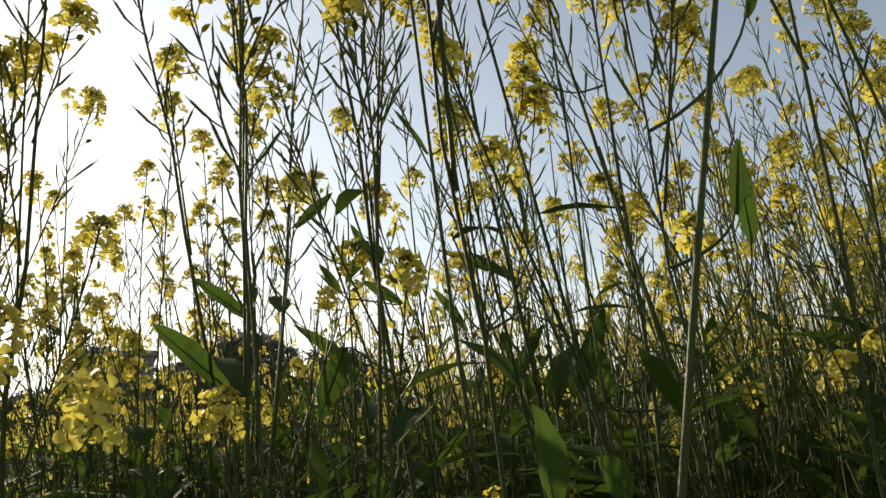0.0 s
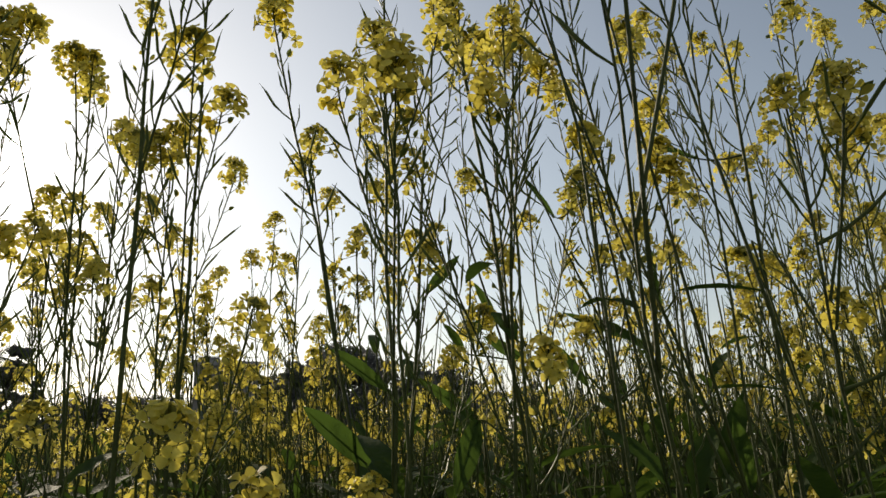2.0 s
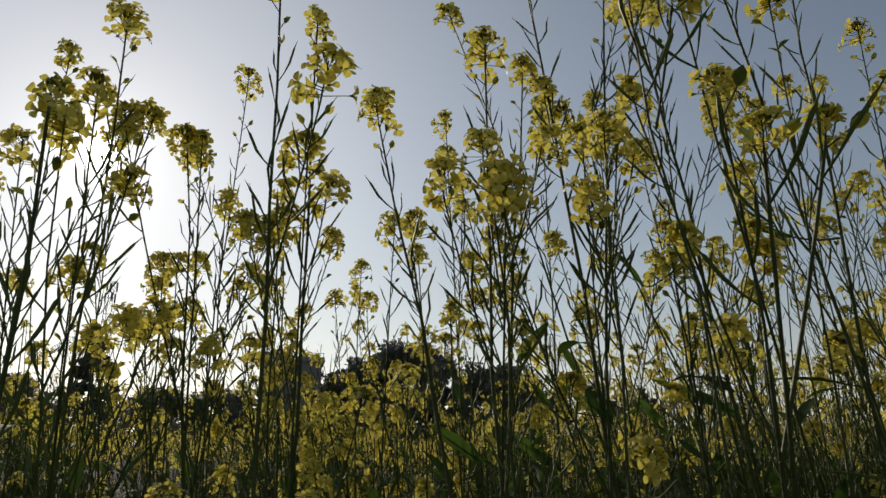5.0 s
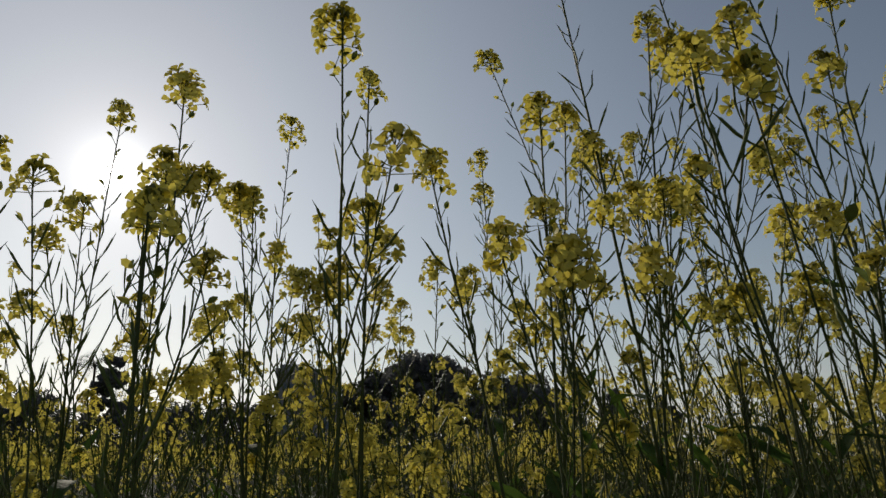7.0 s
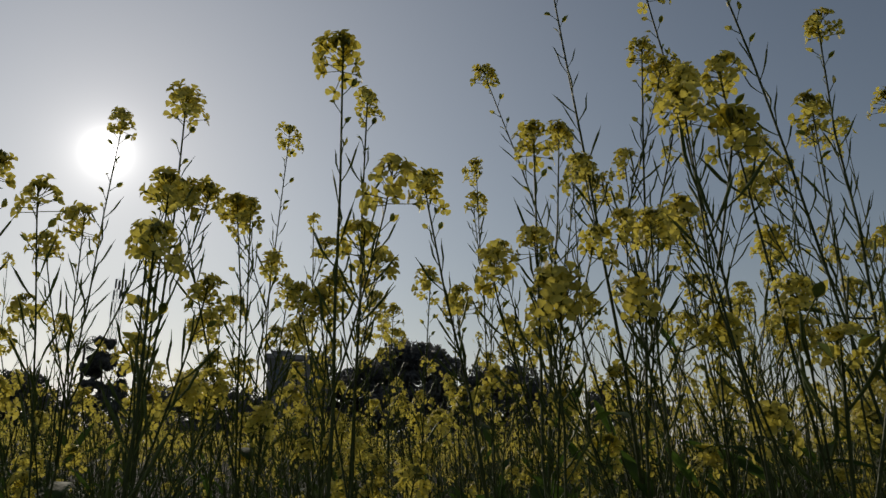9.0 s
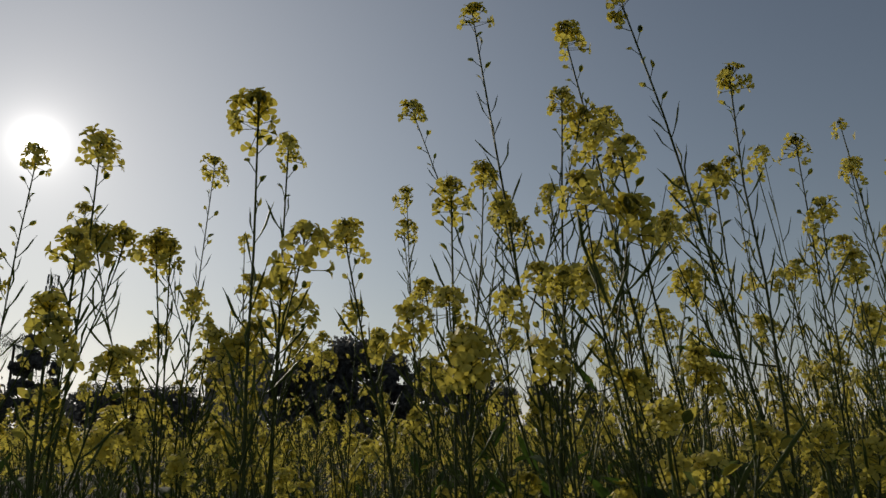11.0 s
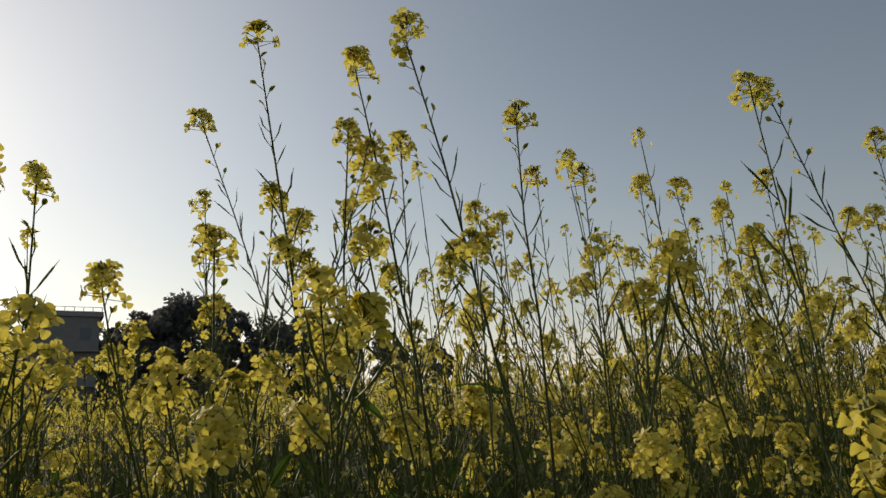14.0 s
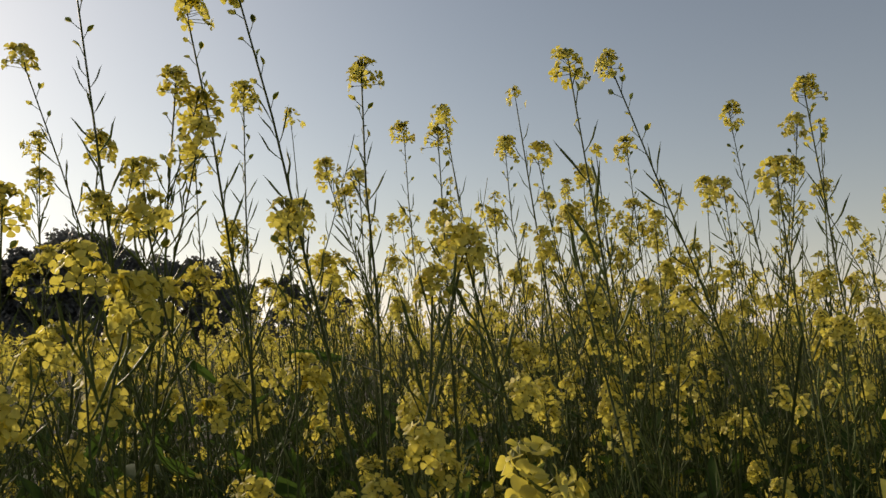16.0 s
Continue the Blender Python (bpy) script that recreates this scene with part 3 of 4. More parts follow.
mustard_plant(0.264, 0.544, [(-0.134, 0.030, 1.377), (-0.106, 0.020, 1.352)], 106, extra=0, head=0.85, thick=0.0014, podded=0.08, leafy=4)
mustard_plant(-0.261, 0.564, [(0.006, 0.002, 1.253)], 107, extra=0, head=0.8, thick=0.0026)
mustard_plant(0.400, 0.560, [(-0.062, -0.098, 1.262), (-0.040, -0.080, 1.240), (-0.082, -0.070, 1.226)], 108, extra=0, head=0.55, thick=0.0016, podded=0.05, leafy=2)
mustard_plant(0.358, 0.685, [(-0.054, 0.023, 1.447), (-0.184, -0.079, 1.424), (-0.192, -0.008, 1.327), (-0.098, 0.148, 1.249)], 109, extra=0, head=0.8, thick=0.0014, podded=0.1, leafy=4)
mustard_plant(-0.136, 0.780, [(-0.022, 0.000, 1.515), (0.032, -0.045, 1.357)], 110, extra=0, head=1.05, thick=0.0034, leafy=3)
mustard_plant(0.693, 0.860, [(-0.416, 0.000, 1.742)], 111, extra=1, thick=0.0025)
mustard_plant(0.119, 0.843, [(-0.064, 0.004, 1.457), (-0.105, 0.023, 1.311), (-0.055, -0.096, 1.258)], 112, extra=0, thick=0.0025)
mustard_plant(1.367, 0.984, [(-0.104, 0.119, 1.614)], 113)
mustard_plant(0.517, 0.979, [(-0.281, 0.000, 1.748), (-0.132, -0.013, 1.287)], 114, extra=1, thick=0.0034)
mustard_plant(0.766, 0.977, [(-0.095, 0.061, 1.445)], 115)
mustard_plant(0.349, 0.995, [(-0.246, 0.000, 1.785), (-0.105, -0.015, 1.617), (-0.202, 0.002, 1.489), (-0.098, -0.011, 1.392), (-0.176, -0.089, 1.376)], 116, thick=0.0034)
mustard_plant(-0.392, 0.941, [(0.018, 0.007, 1.527), (0.042, 0.051, 1.421), (0.059, -0.136, 1.370)], 117, thick=0.0025, leafy=3)
mustard_plant(-0.146, 0.965, [(0.000, -0.000, 1.555), (0.018, 0.037, 1.340), (0.012, -0.087, 1.339), (-0.048, 0.055, 1.291)], 118, head=1.0, thick=0.0034, leafy=3)
mustard_plant(0.197, 0.979, [(0.025, -0.006, 1.647), (-0.105, -0.018, 1.311), (-0.103, 0.001, 1.274)], 119, thick=0.0025)
mustard_plant(1.086, 1.116, [(-0.165, 0.123, 1.684), (-0.094, -0.063, 1.549)], 120)
mustard_plant(0.708, 1.100, [(-0.066, 0.000, 1.655), (-0.227, 0.072, 1.597), (-0.106, -0.105, 1.506)], 121)
mustard_plant(0.402, 1.078, [(-0.073, 0.022, 1.681), (0.009, 0.017, 1.512), (-0.064, 0.137, 1.486), (-0.210, -0.018, 1.478), (-0.098, -0.075, 1.262)], 122)
mustard_plant(1.254, 1.169, [(-0.099, 0.091, 1.728)], 123)
mustard_plant(-0.570, 1.122, [(0.038, 0.017, 1.591), (0.107, 0.055, 1.485)], 124)
mustard_plant(0.837, 1.199, [(-0.093, 0.055, 1.241)], 125)
mustard_plant(0.536, 1.240, [(-0.499, -0.000, 1.745)], 126)
mustard_plant(1.058, 1.273, [(-0.138, 0.093, 1.729)], 127)
mustard_plant(0.681, 1.250, [(-0.106, 0.047, 1.609), (-0.130, 0.052, 1.580)], 128)
mustard_plant(-0.254, 1.222, [(-0.048, -0.012, 1.391), (0.114, -0.027, 1.332)], 129)
mustard_plant(0.078, 1.090, [(0.062, 0.060, 1.600), (0.110, 0.170, 1.590), (-0.020, 0.110, 1.420)], 130, thick=0.0042)
mustard_plant(0.374, 1.297, [(-0.083, 0.018, 1.619), (-0.165, -0.052, 1.352), (-0.020, -0.065, 1.317)], 131)
mustard_plant(-0.334, 1.304, [(0.024, 0.005, 1.646), (-0.046, 0.004, 1.505)], 132)
mustard_plant(-0.036, 1.359, [(-0.016, -0.000, 1.401)], 133)
mustard_plant(0.286, 1.396, [(-0.071, 0.011, 1.620)], 134)
mustard_plant(0.057, 1.407, [(-0.065, -0.000, 1.370), (-0.020, -0.058, 1.201)], 135)
mustard_plant(0.853, 1.469, [(-0.101, 0.050, 1.781), (-0.064, -0.082, 1.522)], 136)
mustard_plant(-0.554, 1.465, [(-0.016, -0.006, 1.598)], 137)
mustard_plant(0.126, 1.559, [(-0.084, 0.002, 1.691), (-0.086, 0.031, 1.626), (-0.056, -0.106, 1.468)], 138)
mustard_plant(-0.772, 1.558, [(0.001, 0.000, 1.334)], 139)
mustard_plant(-0.078, 1.627, [(-0.046, -0.003, 1.389)], 140)
mustard_plant(1.465, 1.742, [(-0.088, 0.067, 1.770)], 141)
mustard_plant(0.656, 1.740, [(-0.094, 0.030, 1.589)], 142)
mustard_plant(0.539, 0.950, [(-0.080, 0.000, 1.685)], 143, extra=1, thick=0.0034)
mustard_plant(0.199, 0.943, [(-0.262, 0.000, 1.430), (-0.219, 0.057, 1.300)], 144, extra=1, thick=0.0028)
mustard_plant(-0.266, 0.760, [(-0.174, 0.000, 1.345)], 145, extra=0, thick=0.0015, leafy=2)
mustard_plant(0.150, 0.800, [(-0.095, -0.041, 1.266), (-0.049, -0.020, 1.325), (-0.101, 0.000, 1.330)], 146, extra=0, head=0.9, thick=0.002, leafy=4)
mustard_plant(0.250, 0.830, [(-0.080, -0.030, 1.352), (-0.096, -0.030, 1.268)], 147, extra=0, head=0.9, thick=0.002, leafy=4)
mustard_plant(1.050, 0.720, [(-0.133, -0.120, 1.338), (-0.014, 0.030, 1.383)], 148, extra=0, head=0.8, thick=0.002, leafy=4)
mustard_plant(0.600, 0.670, [(-0.093, -0.050, 1.275)], 149, extra=0, head=0.65, thick=0.0018, leafy=4)
mustard_plant(1.050, 1.000, [(-0.076, 0.000, 1.400), (-0.086, -0.100, 1.385), (0.030, 0.050, 1.360)], 151, extra=0, thick=0.0024, leafy=4)
mustard_plant(-0.480, 0.820, [(-0.027, -0.020, 1.390)], 152, extra=0, head=0.9, thick=0.0015, leafy=1)
mustard_plant(-0.235, 1.060, [(-0.098, 0.040, 1.445), (-0.144, -0.060, 1.430)], 153, extra=0, head=0.9, thick=0.0024, leafy=4)
mustard_plant(-0.280, 0.740, [(-0.029, -0.040, 1.293), (0.018, -0.020, 1.250)], 154, extra=0, head=0.8, thick=0.0015, leafy=1)
mustard_plant(-0.170, 1.090, [(-0.020, -0.040, 1.312), (-0.055, -0.040, 1.311)], 155, extra=0, thick=0.002, leafy=4)
mustard_plant(-0.370, 0.980, [(-0.035, -0.010, 1.220), (0.010, 0.040, 1.170)], 156, extra=0, thick=0.002, leafy=3)
mustard_plant(-0.360, 1.270, [(-0.040, -0.010, 1.295), (0.020, -0.050, 1.220), (-0.070, 0.030, 1.210)], 157, extra=0, thick=0.002, leafy=3)
mustard_plant(0.070, 1.170, [(-0.034, -0.050, 1.212), (-0.065, 0.059, 1.192)], 158, extra=0, thick=0.002, leafy=3)
mustard_plant(-0.240, 1.120, [(-0.079, -0.001, 1.440)], 159, extra=0, thick=0.0022, leafy=3)
mustard_plant(0.165, 0.510, [(0.213, -0.022, 1.400), (0.195, -0.010, 1.372)], 160, extra=0, head=0.62, thick=0.0026, podded=0.05, leafy=2)
mustard_plant(0.420, 0.640, [(-0.090, -0.030, 1.196), (-0.070, -0.062, 1.186), (-0.050, -0.030, 1.166)], 161, extra=0, head=0.66, thick=0.0016, podded=0.05, leafy=2)
mustard_plant(0.900, 1.050, [(-0.114, -0.026, 1.246), (-0.070, 0.030, 1.200)], 162, extra=0, thick=0.002, leafy=3)
mustard_plant(0.850, 0.860, [(-0.106, -0.056, 1.240), (-0.060, -0.030, 1.200)], 163, extra=0, head=0.85, thick=0.002, leafy=3)
mustard_plant(0.880, 1.190, [(-0.112, -0.028, 1.368), (-0.050, 0.020, 1.310)], 164, extra=0, thick=0.002, leafy=3)
mustard_plant(-0.170, 1.900, [(-0.090, 0.000, 1.185), (-0.130, 0.020, 1.205), (-0.040, -0.030, 1.105), (-0.100, -0.040, 1.115)], 165, extra=0, thick=0.002, leafy=4)
mustard_plant(-0.280, 1.950, [(-0.085, 0.000, 1.295), (-0.045, 0.030, 1.245), (-0.110, -0.020, 1.235), (-0.060, -0.040, 1.185)], 166, extra=0, thick=0.002, leafy=4)


# ---- broad leaves on the nearest stems ----
near_leaf((0.263, 1.550, 1.027), (0.152, 1.500, 1.091), 0.023)
near_leaf((0.455, 1.500, 1.083), (0.384, 1.450, 1.147), 0.023)
near_leaf((0.456, 1.200, 1.105), (0.372, 1.150, 1.139), 0.020)
near_leaf((0.316, 1.400, 1.117), (0.255, 1.400, 1.152), 0.020)
near_leaf((0.253, 1.300, 1.162), (0.221, 1.300, 1.219), 0.016)
near_leaf((0.210, 1.350, 1.123), (0.173, 1.300, 1.155), 0.016)
near_leaf((0.077, 1.100, 1.041), (0.013, 1.050, 1.080), 0.023)
near_leaf((0.053, 0.950, 0.954), (-0.007, 0.900, 1.004), 0.027)
near_leaf((0.311, 1.150, 1.284), (0.256, 1.100, 1.323), 0.016)
near_leaf((0.413, 1.050, 1.134), (0.383, 1.000, 1.205), 0.017)
near_leaf((0.424, 0.950, 0.939), (0.458, 0.950, 1.026), 0.025)
near_leaf((0.180, 1.050, 1.003), (0.148, 1.000, 0.926), 0.027)
near_leaf((0.392, 0.600, 1.036), (0.401, 0.600, 1.088), 0.013)
near_leaf((0.423, 0.600, 1.187), (0.438, 0.600, 1.230), 0.013)
near_leaf((0.589, 0.850, 1.084), (0.546, 0.800, 1.162), 0.025)
near_leaf((0.256, 0.620, 0.853), (0.240, 0.600, 0.910), 0.028)
near_leaf((0.129, 1.150, 1.172), (0.179, 1.200, 1.236), 0.017)
near_leaf((0.456, 1.000, 1.320), (0.373, 0.980, 1.330), 0.014)
near_leaf((0.456, 1.200, 1.114), (0.338, 1.200, 1.156), 0.020)
near_leaf((0.387, 1.100, 0.940), (0.442, 1.100, 1.031), 0.023)
near_leaf((0.265, 1.600, 1.026), (0.185, 1.600, 1.083), 0.023)
near_leaf((0.347, 0.700, 0.850), (0.314, 0.680, 0.878), 0.028)
near_leaf((0.455, 0.950, 0.926), (0.433, 0.930, 0.997), 0.023)


# ---- the second row ----
mustard_plant(-0.05, 0.79, [(-0.05, -0.06, 0.955), (0.01, -0.02, 0.9)], 150, extra=0, leafy=7, label="short flowering mustard plant between taller stems")


def build_second_row():
    """Plants of the second row, behind the nearest; they stand taller and closer on the sunless side."""
    rng = np.random.default_rng(31)
    spots = spots_in(rng, 25, 1.5, 2.6, 36, 60, 0.15) + spots_in(rng, 11, 1.4, 2.4, -16, 64, 0.22) + spots_in(rng, 8, 1.3, 2.2, 36, 4) + spots_in(rng, 5, 1.7, 2.6, -34, 62, 0.25) + spots_in(rng, 5, 1.9, 2.4, 10.5, -6.5)
    for i, (x, y, k) in enumerate(spots):
        bearing = math.degrees(math.atan2(x, y))
        tall = rng.uniform(1.12, 1.42) * k + (0.06 if bearing > 8 else 0.0)
        tips = random_tips(rng, tall, int(rng.integers(3, 6)), 0.16)
        tips = [t + np.array((-0.12 * t[2], 0, 0)) for t in tips]
        mustard_plant(x + 0.12 * tall, y, tips, 400 + i, extra=0, leafy=8, loose_pods=False, label="flowering mustard plant in the second row of the field")


build_second_row()


# ---- trees ----
def tree(x, y, tall, wide, seed, label):
    rng = np.random.default_rng(seed)
    root = new("tree")
    root.location = (x, y, 0)
    tagged(root, label, "tree", group="trees beyond the field")
    trunk = Geo()
    fork = np.array((0, 0, tall * 0.3))
    tube(trunk, [(0, 0, -0.1), (0.05, 0, tall * 0.15), fork], [0.045 * tall, 0.035 * tall, 0.03 * tall], 9, 0)
    crown = Geo()
    clumps = []
    for i in range(110 if wide > 7.2 else 60):
        a, e = rng.uniform(0, 6.28), rng.uniform(-0.9, 1.0)
        rr = rng.uniform(0.55, 1.0)
        c = np.array((math.cos(a) * math.sqrt(max(0, 1 - max(e, 0) ** 2)) * wide / 2 * rr, math.sin(a) * math.sqrt(max(0, 1 - max(e, 0) ** 2)) * wide / 2 * rr, tall * 0.5 + e * rr * tall * 0.44))
        clumps.append((c, rng.uniform(0.07, 0.145) * wide))
        if i % 8 == 0:
            tube(trunk, bezier(fork, fork + (0, 0, tall * 0.1), c * 0.6 + fork * 0.4, c, 5), np.linspace(0.016, 0.004, 5) * tall, 5, 0)
    for c, r in clumps:
        n = 150
        d = rng.normal(0, 1, (n, 3))
        d /= np.linalg.norm(d, axis=1)[:, None]
        p = c + d * r * rng.uniform(0.5, 1.05, (n, 1)) * (1, 1, 0.8)
        a = rng.normal(0, 1, (n, 3))
        b = np.cross(a, rng.normal(0, 1, (n, 3)))
        a /= np.linalg.norm(a, axis=1)[:, None]
        b /= np.linalg.norm(b, axis=1)[:, None]
        s = rng.uniform(0.10, 0.21, (n, 1)) * (tall / 8)
        v = np.stack((p - a * s, p - b * s * 0.6, p + a * s, p + b * s * 0.6), 1).reshape(-1, 3)
        crown.add(v, np.arange(4 * n).reshape(n, 4), 0)
    for name, g, mat in (("trunk", trunk, BARK), ("crown", crown, HAZED_FOLIAGE)):
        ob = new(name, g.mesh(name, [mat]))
        ob.parent = root
    return root


def at_bearing(right, dist):
    return dist * math.sin(radians(right)), dist * math.cos(radians(right))


for right, dist, tall, wide, seed, label in (
        (-0.2, 82, 13.2, 10.8, 1, "large dark green mango tree with a domed crown"), (-3.5, 86, 12.0, 7.6, 2, "dark green rounded tree beside a larger one"),
        (6.0, 80, 11.5, 9.6, 3, "dark green broad-crowned tree behind the field"), (9.0, 84, 9.2, 7.0, 4, "dark green tree at the edge of the grove"),
        (-22.0, 96, 13.6, 5.6, 5, "dark bushy tree at the foot of a palm"), (-27, 100, 9.0, 10.0, 6, "dark green tree on the far field edge"),
        (-6.0, 90, 10.6, 6.6, 13, "dark green rounded tree beside a larger one"), (-31, 100, 8.5, 10.0, 7, "dark green tree on the far field edge"), (-13.4, 110, 9.8, 10.0, 8, "dark green tree on the far field edge"),
        (-17.5, 112, 9.2, 11.0, 9, "dark green tree on the far field edge"), (13.9, 95, 10.0, 6.0, 10, "small dark green tree on the far field edge"),
        (16.8, 98, 9.6, 5.5, 11, "small dark green tree on the far field edge"), (36, 120, 7.5, 8.0, 12, "dark green tree on the far field edge")):
    tree(*at_bearing(right, dist), tall, wide, seed, label)


def bush(x, y, tall, wide, seed):
    rng = np.random.default_rng(seed)
    root = tagged(new("bush"), "dark leafy bush on the far edge of the field", "bush", group="bushes beyond the field")
    root.location = (x, y, 0)
    stems, crown = Geo(), Geo()
    for i in range(14):
        a, r = i * 2.4, wide / 2 * math.sqrt((i + 0.5) / 14) * 0.85
        c = np.array((r * math.cos(a), r * math.sin(a), tall * rng.uniform(0.25, 0.8) * (1 - 0.4 * (2 * r / wide) ** 2)))
        if i % 3 == 0:
            tube(stems, [(0, 0, -0.1), c * (0.4, 0.4, 0.5), c], [0.07, 0.05, 0.02], 4, 0)
        n = 100
        p = c + rng.normal(0, 1, (n, 3)) * (wide * 0.1, wide * 0.1, tall * 0.13)
        p[:, 2] = np.maximum(p[:, 2], 0.1)
        u, w = rng.normal(0, 1, (n, 3)), rng.normal(0, 1, (n, 3))
        u /= np.linalg.norm(u, axis=1)[:, None]
        w /= np.linalg.norm(w, axis=1)[:, None]
        s = rng.uniform(0.14, 0.28, (n, 1))
        crown.add(np.stack((p - u * s, p - w * s * 0.6, p + u * s, p + w * s * 0.6), 1).reshape(-1, 3), np.arange(4 * n).reshape(n, 4), 0)
    child("branches", stems.mesh("branches", [BARK]), root)
    child("crown", crown.mesh("crown", [HAZED_FOLIAGE]), root)


bush_rng = np.random.default_rng(77)
for k in range(26):
    right = -34 + 2.0 * k + bush_rng.uniform(-0.6, 0.6)
    if abs(right + 8.85) > 2.6:
        bush(*at_bearing(right, bush_rng.uniform(74, 90) if abs(right) < 8 else bush_rng.uniform(92, 112)), bush_rng.uniform(3.2, 5.2), bush_rng.uniform(4.5, 7.0), 500 + k)


bush(*at_bearing(-6.2, 84), 5.4, 5.0, 499)
bush(*at_bearing(-5.2, 80), 4.6, 5.0, 498)
for right, dist, tall, wide, seed in ((-22.6, 94, 8.0, 6.5, 497), (-20.8, 95, 6.5, 6.0, 496), (-24.8, 98, 7.6, 7.0, 495)):
    bush(*at_bearing(right, dist), tall, wide, seed)


def palm(x, y, tall, seed):
    rng = np.random.default_rng(seed)
    root = tagged(new("palm_tree"), "tall palm with drooping fronds on the field edge", "palm tree")
    root.location = (x, y, 0)
    g = Geo()
    tube(g, [(0, 0, -0.1), (0.1, 0, tall * 0.5), (0, 0, tall)], [0.24, 0.17, 0.14], 10, 0)
    child("trunk", g.mesh("trunk", [BARK]), root)
    for i in range(22):
        a, e = i * 2.4, rng.uniform(-0.3, 1.2)
        d = np.array((math.cos(a) * math.cos(e), math.sin(a) * math.cos(e), math.sin(e)))
        n = rng.uniform(2.6, 3.6)
        spine = bezier(np.array((0, 0, tall)), np.array((0, 0, tall)) + d * n * 0.4, np.array((0, 0, tall - 0.1 * n)) + d * n * 0.85, np.array((0, 0, tall - n * 0.42)) + d * n * np.array((1, 1, 0.7)), 12)
        fr = Geo()
        tube(fr, spine, np.linspace(0.035, 0.008, 12), 4, 0)
        for k in range(1, 12):
            for sgn in (-1, 1):
                side = unit(np.cross(spine[k] - spine[k - 1], (0, 0, 1)))
                blade(fr, spine[k], side * sgn + unit(spine[k] - spine[k - 1]) * 0.5 + np.array((0, 0, -0.35)), np.array((0, 0, 1.0)), 0.75 * math.sin(0.5 + 2.3 * k / 12), 0.09, rng, 0, rows=3)
        child("frond", fr.mesh("frond", [PALM]), root)


palm(*at_bearing(-23.3, 100), 11.9, 3)


def mast(x, y, tall, foot, head, label, panels):
    """A lattice tower of four legs, rings and cross braces; panels: aerials hung on its top."""
    root = tagged(new("lattice_tower"), label, "tower")
    root.location = (x, y, 0)
    n = 11
    z = np.linspace(0, tall, n)
    w = np.linspace(foot, head, n) / 2
    corner = [np.stack((sx * w, sy * w, z), -1) for sx, sy in ((-1, -1), (1, -1), (1, 1), (-1, 1))]
    for c in corner:
        g = Geo()
        tube(g, c, 0.09, 4, 0)
        child("leg", g.mesh("leg", [STEEL]), root)
    for i in range(1, n):
        g = Geo()
        for a, b in ((0, 1), (1, 2), (2, 3), (3, 0)):
            tube(g, [corner[a][i], corner[b][i]], 0.05, 4, 0)
            tube(g, [corner[a][i - 1], corner[b][i]], 0.05, 4, 0)
        child("brace", g.mesh("brace", [STEEL]), root)
    for k in range(panels):
        a = k * 2 * math.pi / panels
        c = np.array((math.cos(a) * (head / 2 + 0.5), math.sin(a) * (head / 2 + 0.5), tall - 1.2 - 2.6 * (k % 2)))
        g = Geo()
        tube(g, [c - (0, 0, 1.1), c + (0, 0, 1.1)], 0.22, 6, 0)
        tube(g, [c, c * (0.4, 0.4, 1)], 0.05, 4, 0)
        child("aerial", g.mesh("aerial", [STEEL]), root, "grey panel aerial on a bracket")
    return root


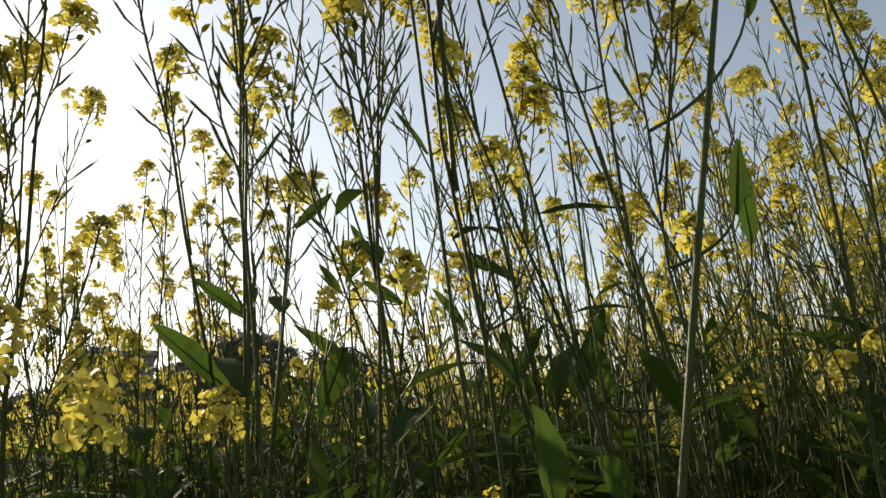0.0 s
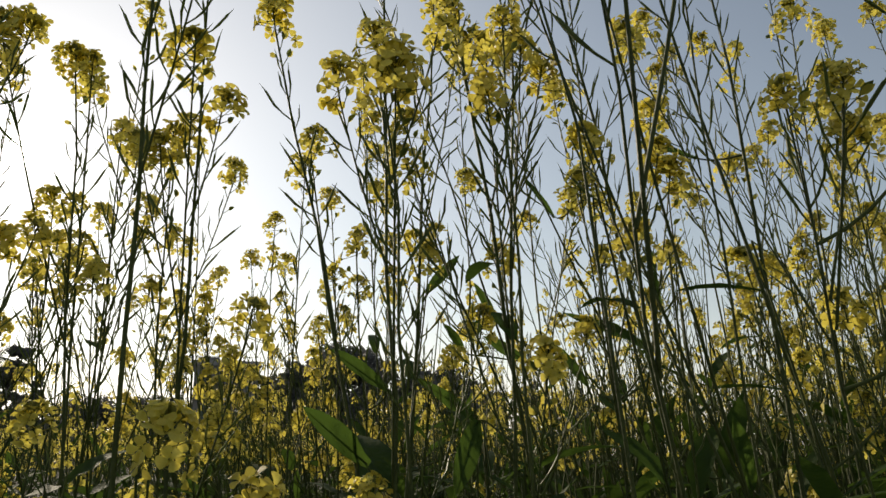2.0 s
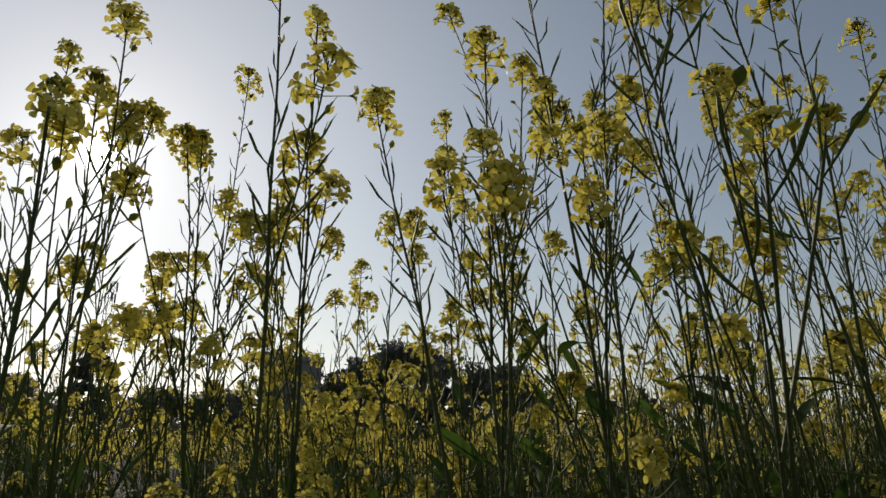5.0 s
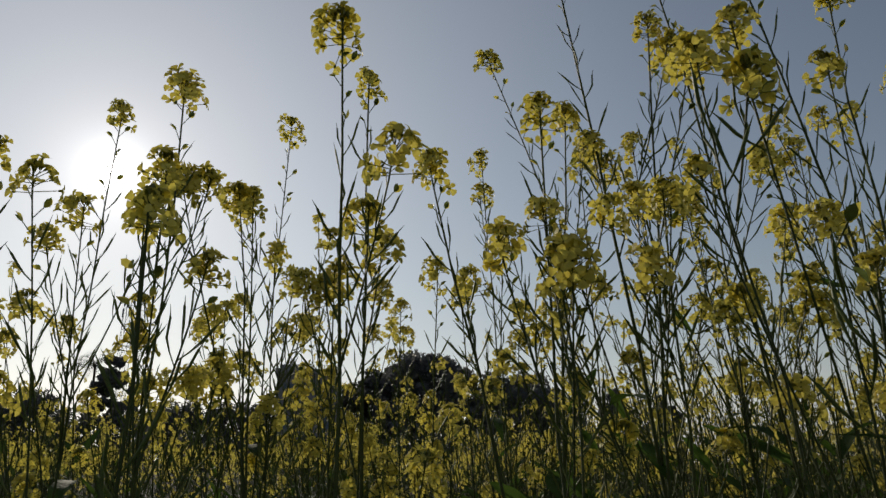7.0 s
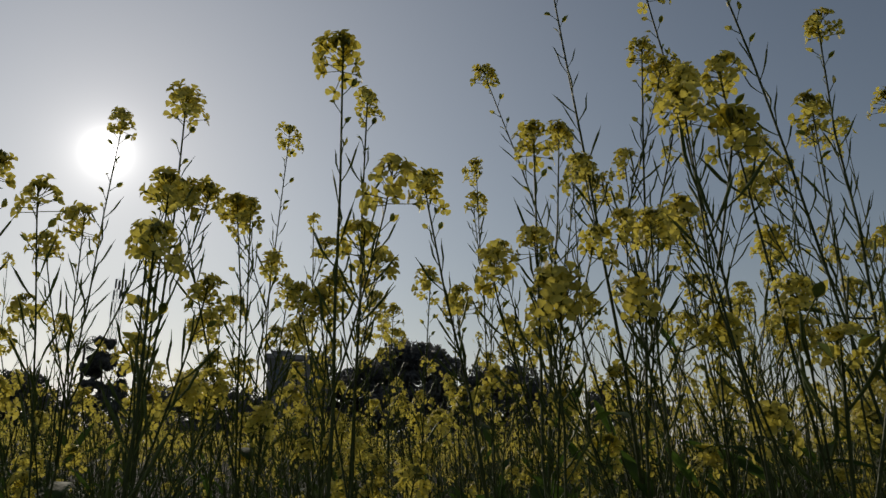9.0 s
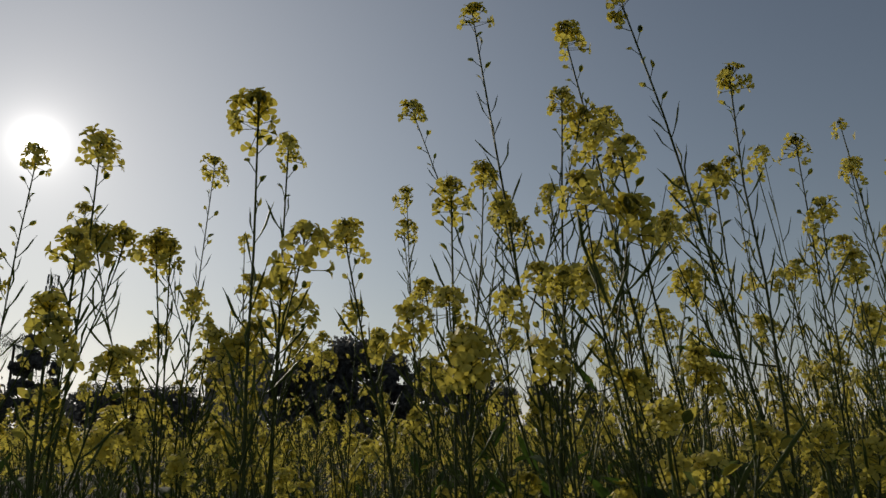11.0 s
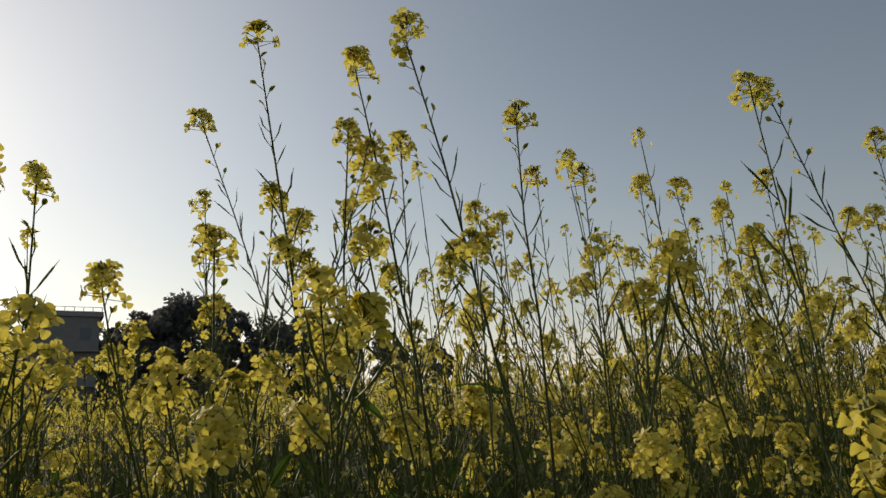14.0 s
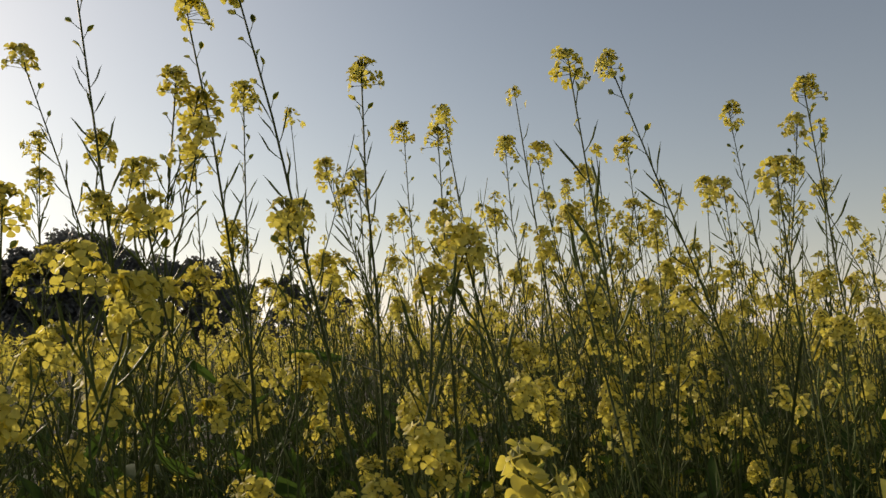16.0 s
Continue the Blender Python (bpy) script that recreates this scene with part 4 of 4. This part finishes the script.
mast(*at_bearing(-21.6, 200), 39.6, 2.8, 1.6, "grey lattice mobile mast with aerials", 6)
pylon = mast(*at_bearing(10.4, 250), 38.5, 6.0, 0.8, "grey steel lattice power pylon far beyond the field", 0)
for k, zc in enumerate((30.0, 34.0, 37.8)):
    g = Geo()
    tube(g, [(-4.2 + k * 0.5, 0, zc), (0, 0, zc + 0.9), (4.2 - k * 0.5, 0, zc)], 0.09, 4, 0)
    child("cross_arm", g.mesh("cross_arm", [STEEL]), pylon)


def box(g, x0, x1, y0, y1, z0, z1, m=0):
    v = [(x, y, z) for z in (z0, z1) for x, y in ((x0, y0), (x1, y0), (x1, y1), (x0, y1))]
    g.add(v, [(0, 3, 2, 1), (4, 5, 6, 7), (0, 1, 5, 4), (1, 2, 6, 5), (2, 3, 7, 6), (3, 0, 4, 7)], m)


def farm_building(x, y, turn):
    root = tagged(new("farm_building"), "grey plastered three-storey house with a flat railed roof", "building")
    root.matrix_world = pose(x, y, 0, 0, 0, turn)
    parts = [("wall", PLASTER, (-3.1, 3.1, -3.5, 3.5, 0, 9.75)), ("roof", CONCRETE, (-3.4, 3.4, -3.8, 3.8, 9.754, 9.95)),
             ("parapet", CONCRETE, (-3.35, 3.35, -3.77, -3.62, 9.954, 10.25)), ("parapet", CONCRETE, (-3.35, -3.2, -3.616, 3.77, 9.954, 10.25)), ("parapet", CONCRETE, (3.2, 3.35, -3.616, 3.77, 9.954, 10.25)),
             ("door", DOOR, (-0.5, 0.5, -3.56, -3.503, 0, 2.05)), ("stair_head", PLASTER, (-2.9, -0.9, -1.0, 2.6, 9.954, 10.9))]
    parts += [("balcony", CONCRETE, (-3.1, 3.1, -4.4, -3.503, z, z + 0.14)) for z in (3.1, 6.4)]
    parts += [("window", DOOR, (wx - 0.5, wx + 0.5, -3.56, -3.503, wz, wz + 1.2)) for wx in (-1.9, 1.9) for wz in (1.0, 4.2, 7.5)]
    parts += [("railing_post", CONCRETE, (-3.3 + k * 0.81, -3.24 + k * 0.81, -3.72, -3.66, 10.254, 10.62)) for k in range(9)]
    parts += [("railing", CONCRETE, (-3.3, 3.3, -3.73, -3.65, 10.624, 10.67))]
    for name, mat, b in parts:
        g = Geo()
        box(g, *b)
        me = g.mesh(name, [mat])
        me.polygons.foreach_set("use_smooth", np.zeros(len(me.polygons), dtype=bool))
        child(name, me, root)


farm_building(*at_bearing(-8.85, 84), 9)
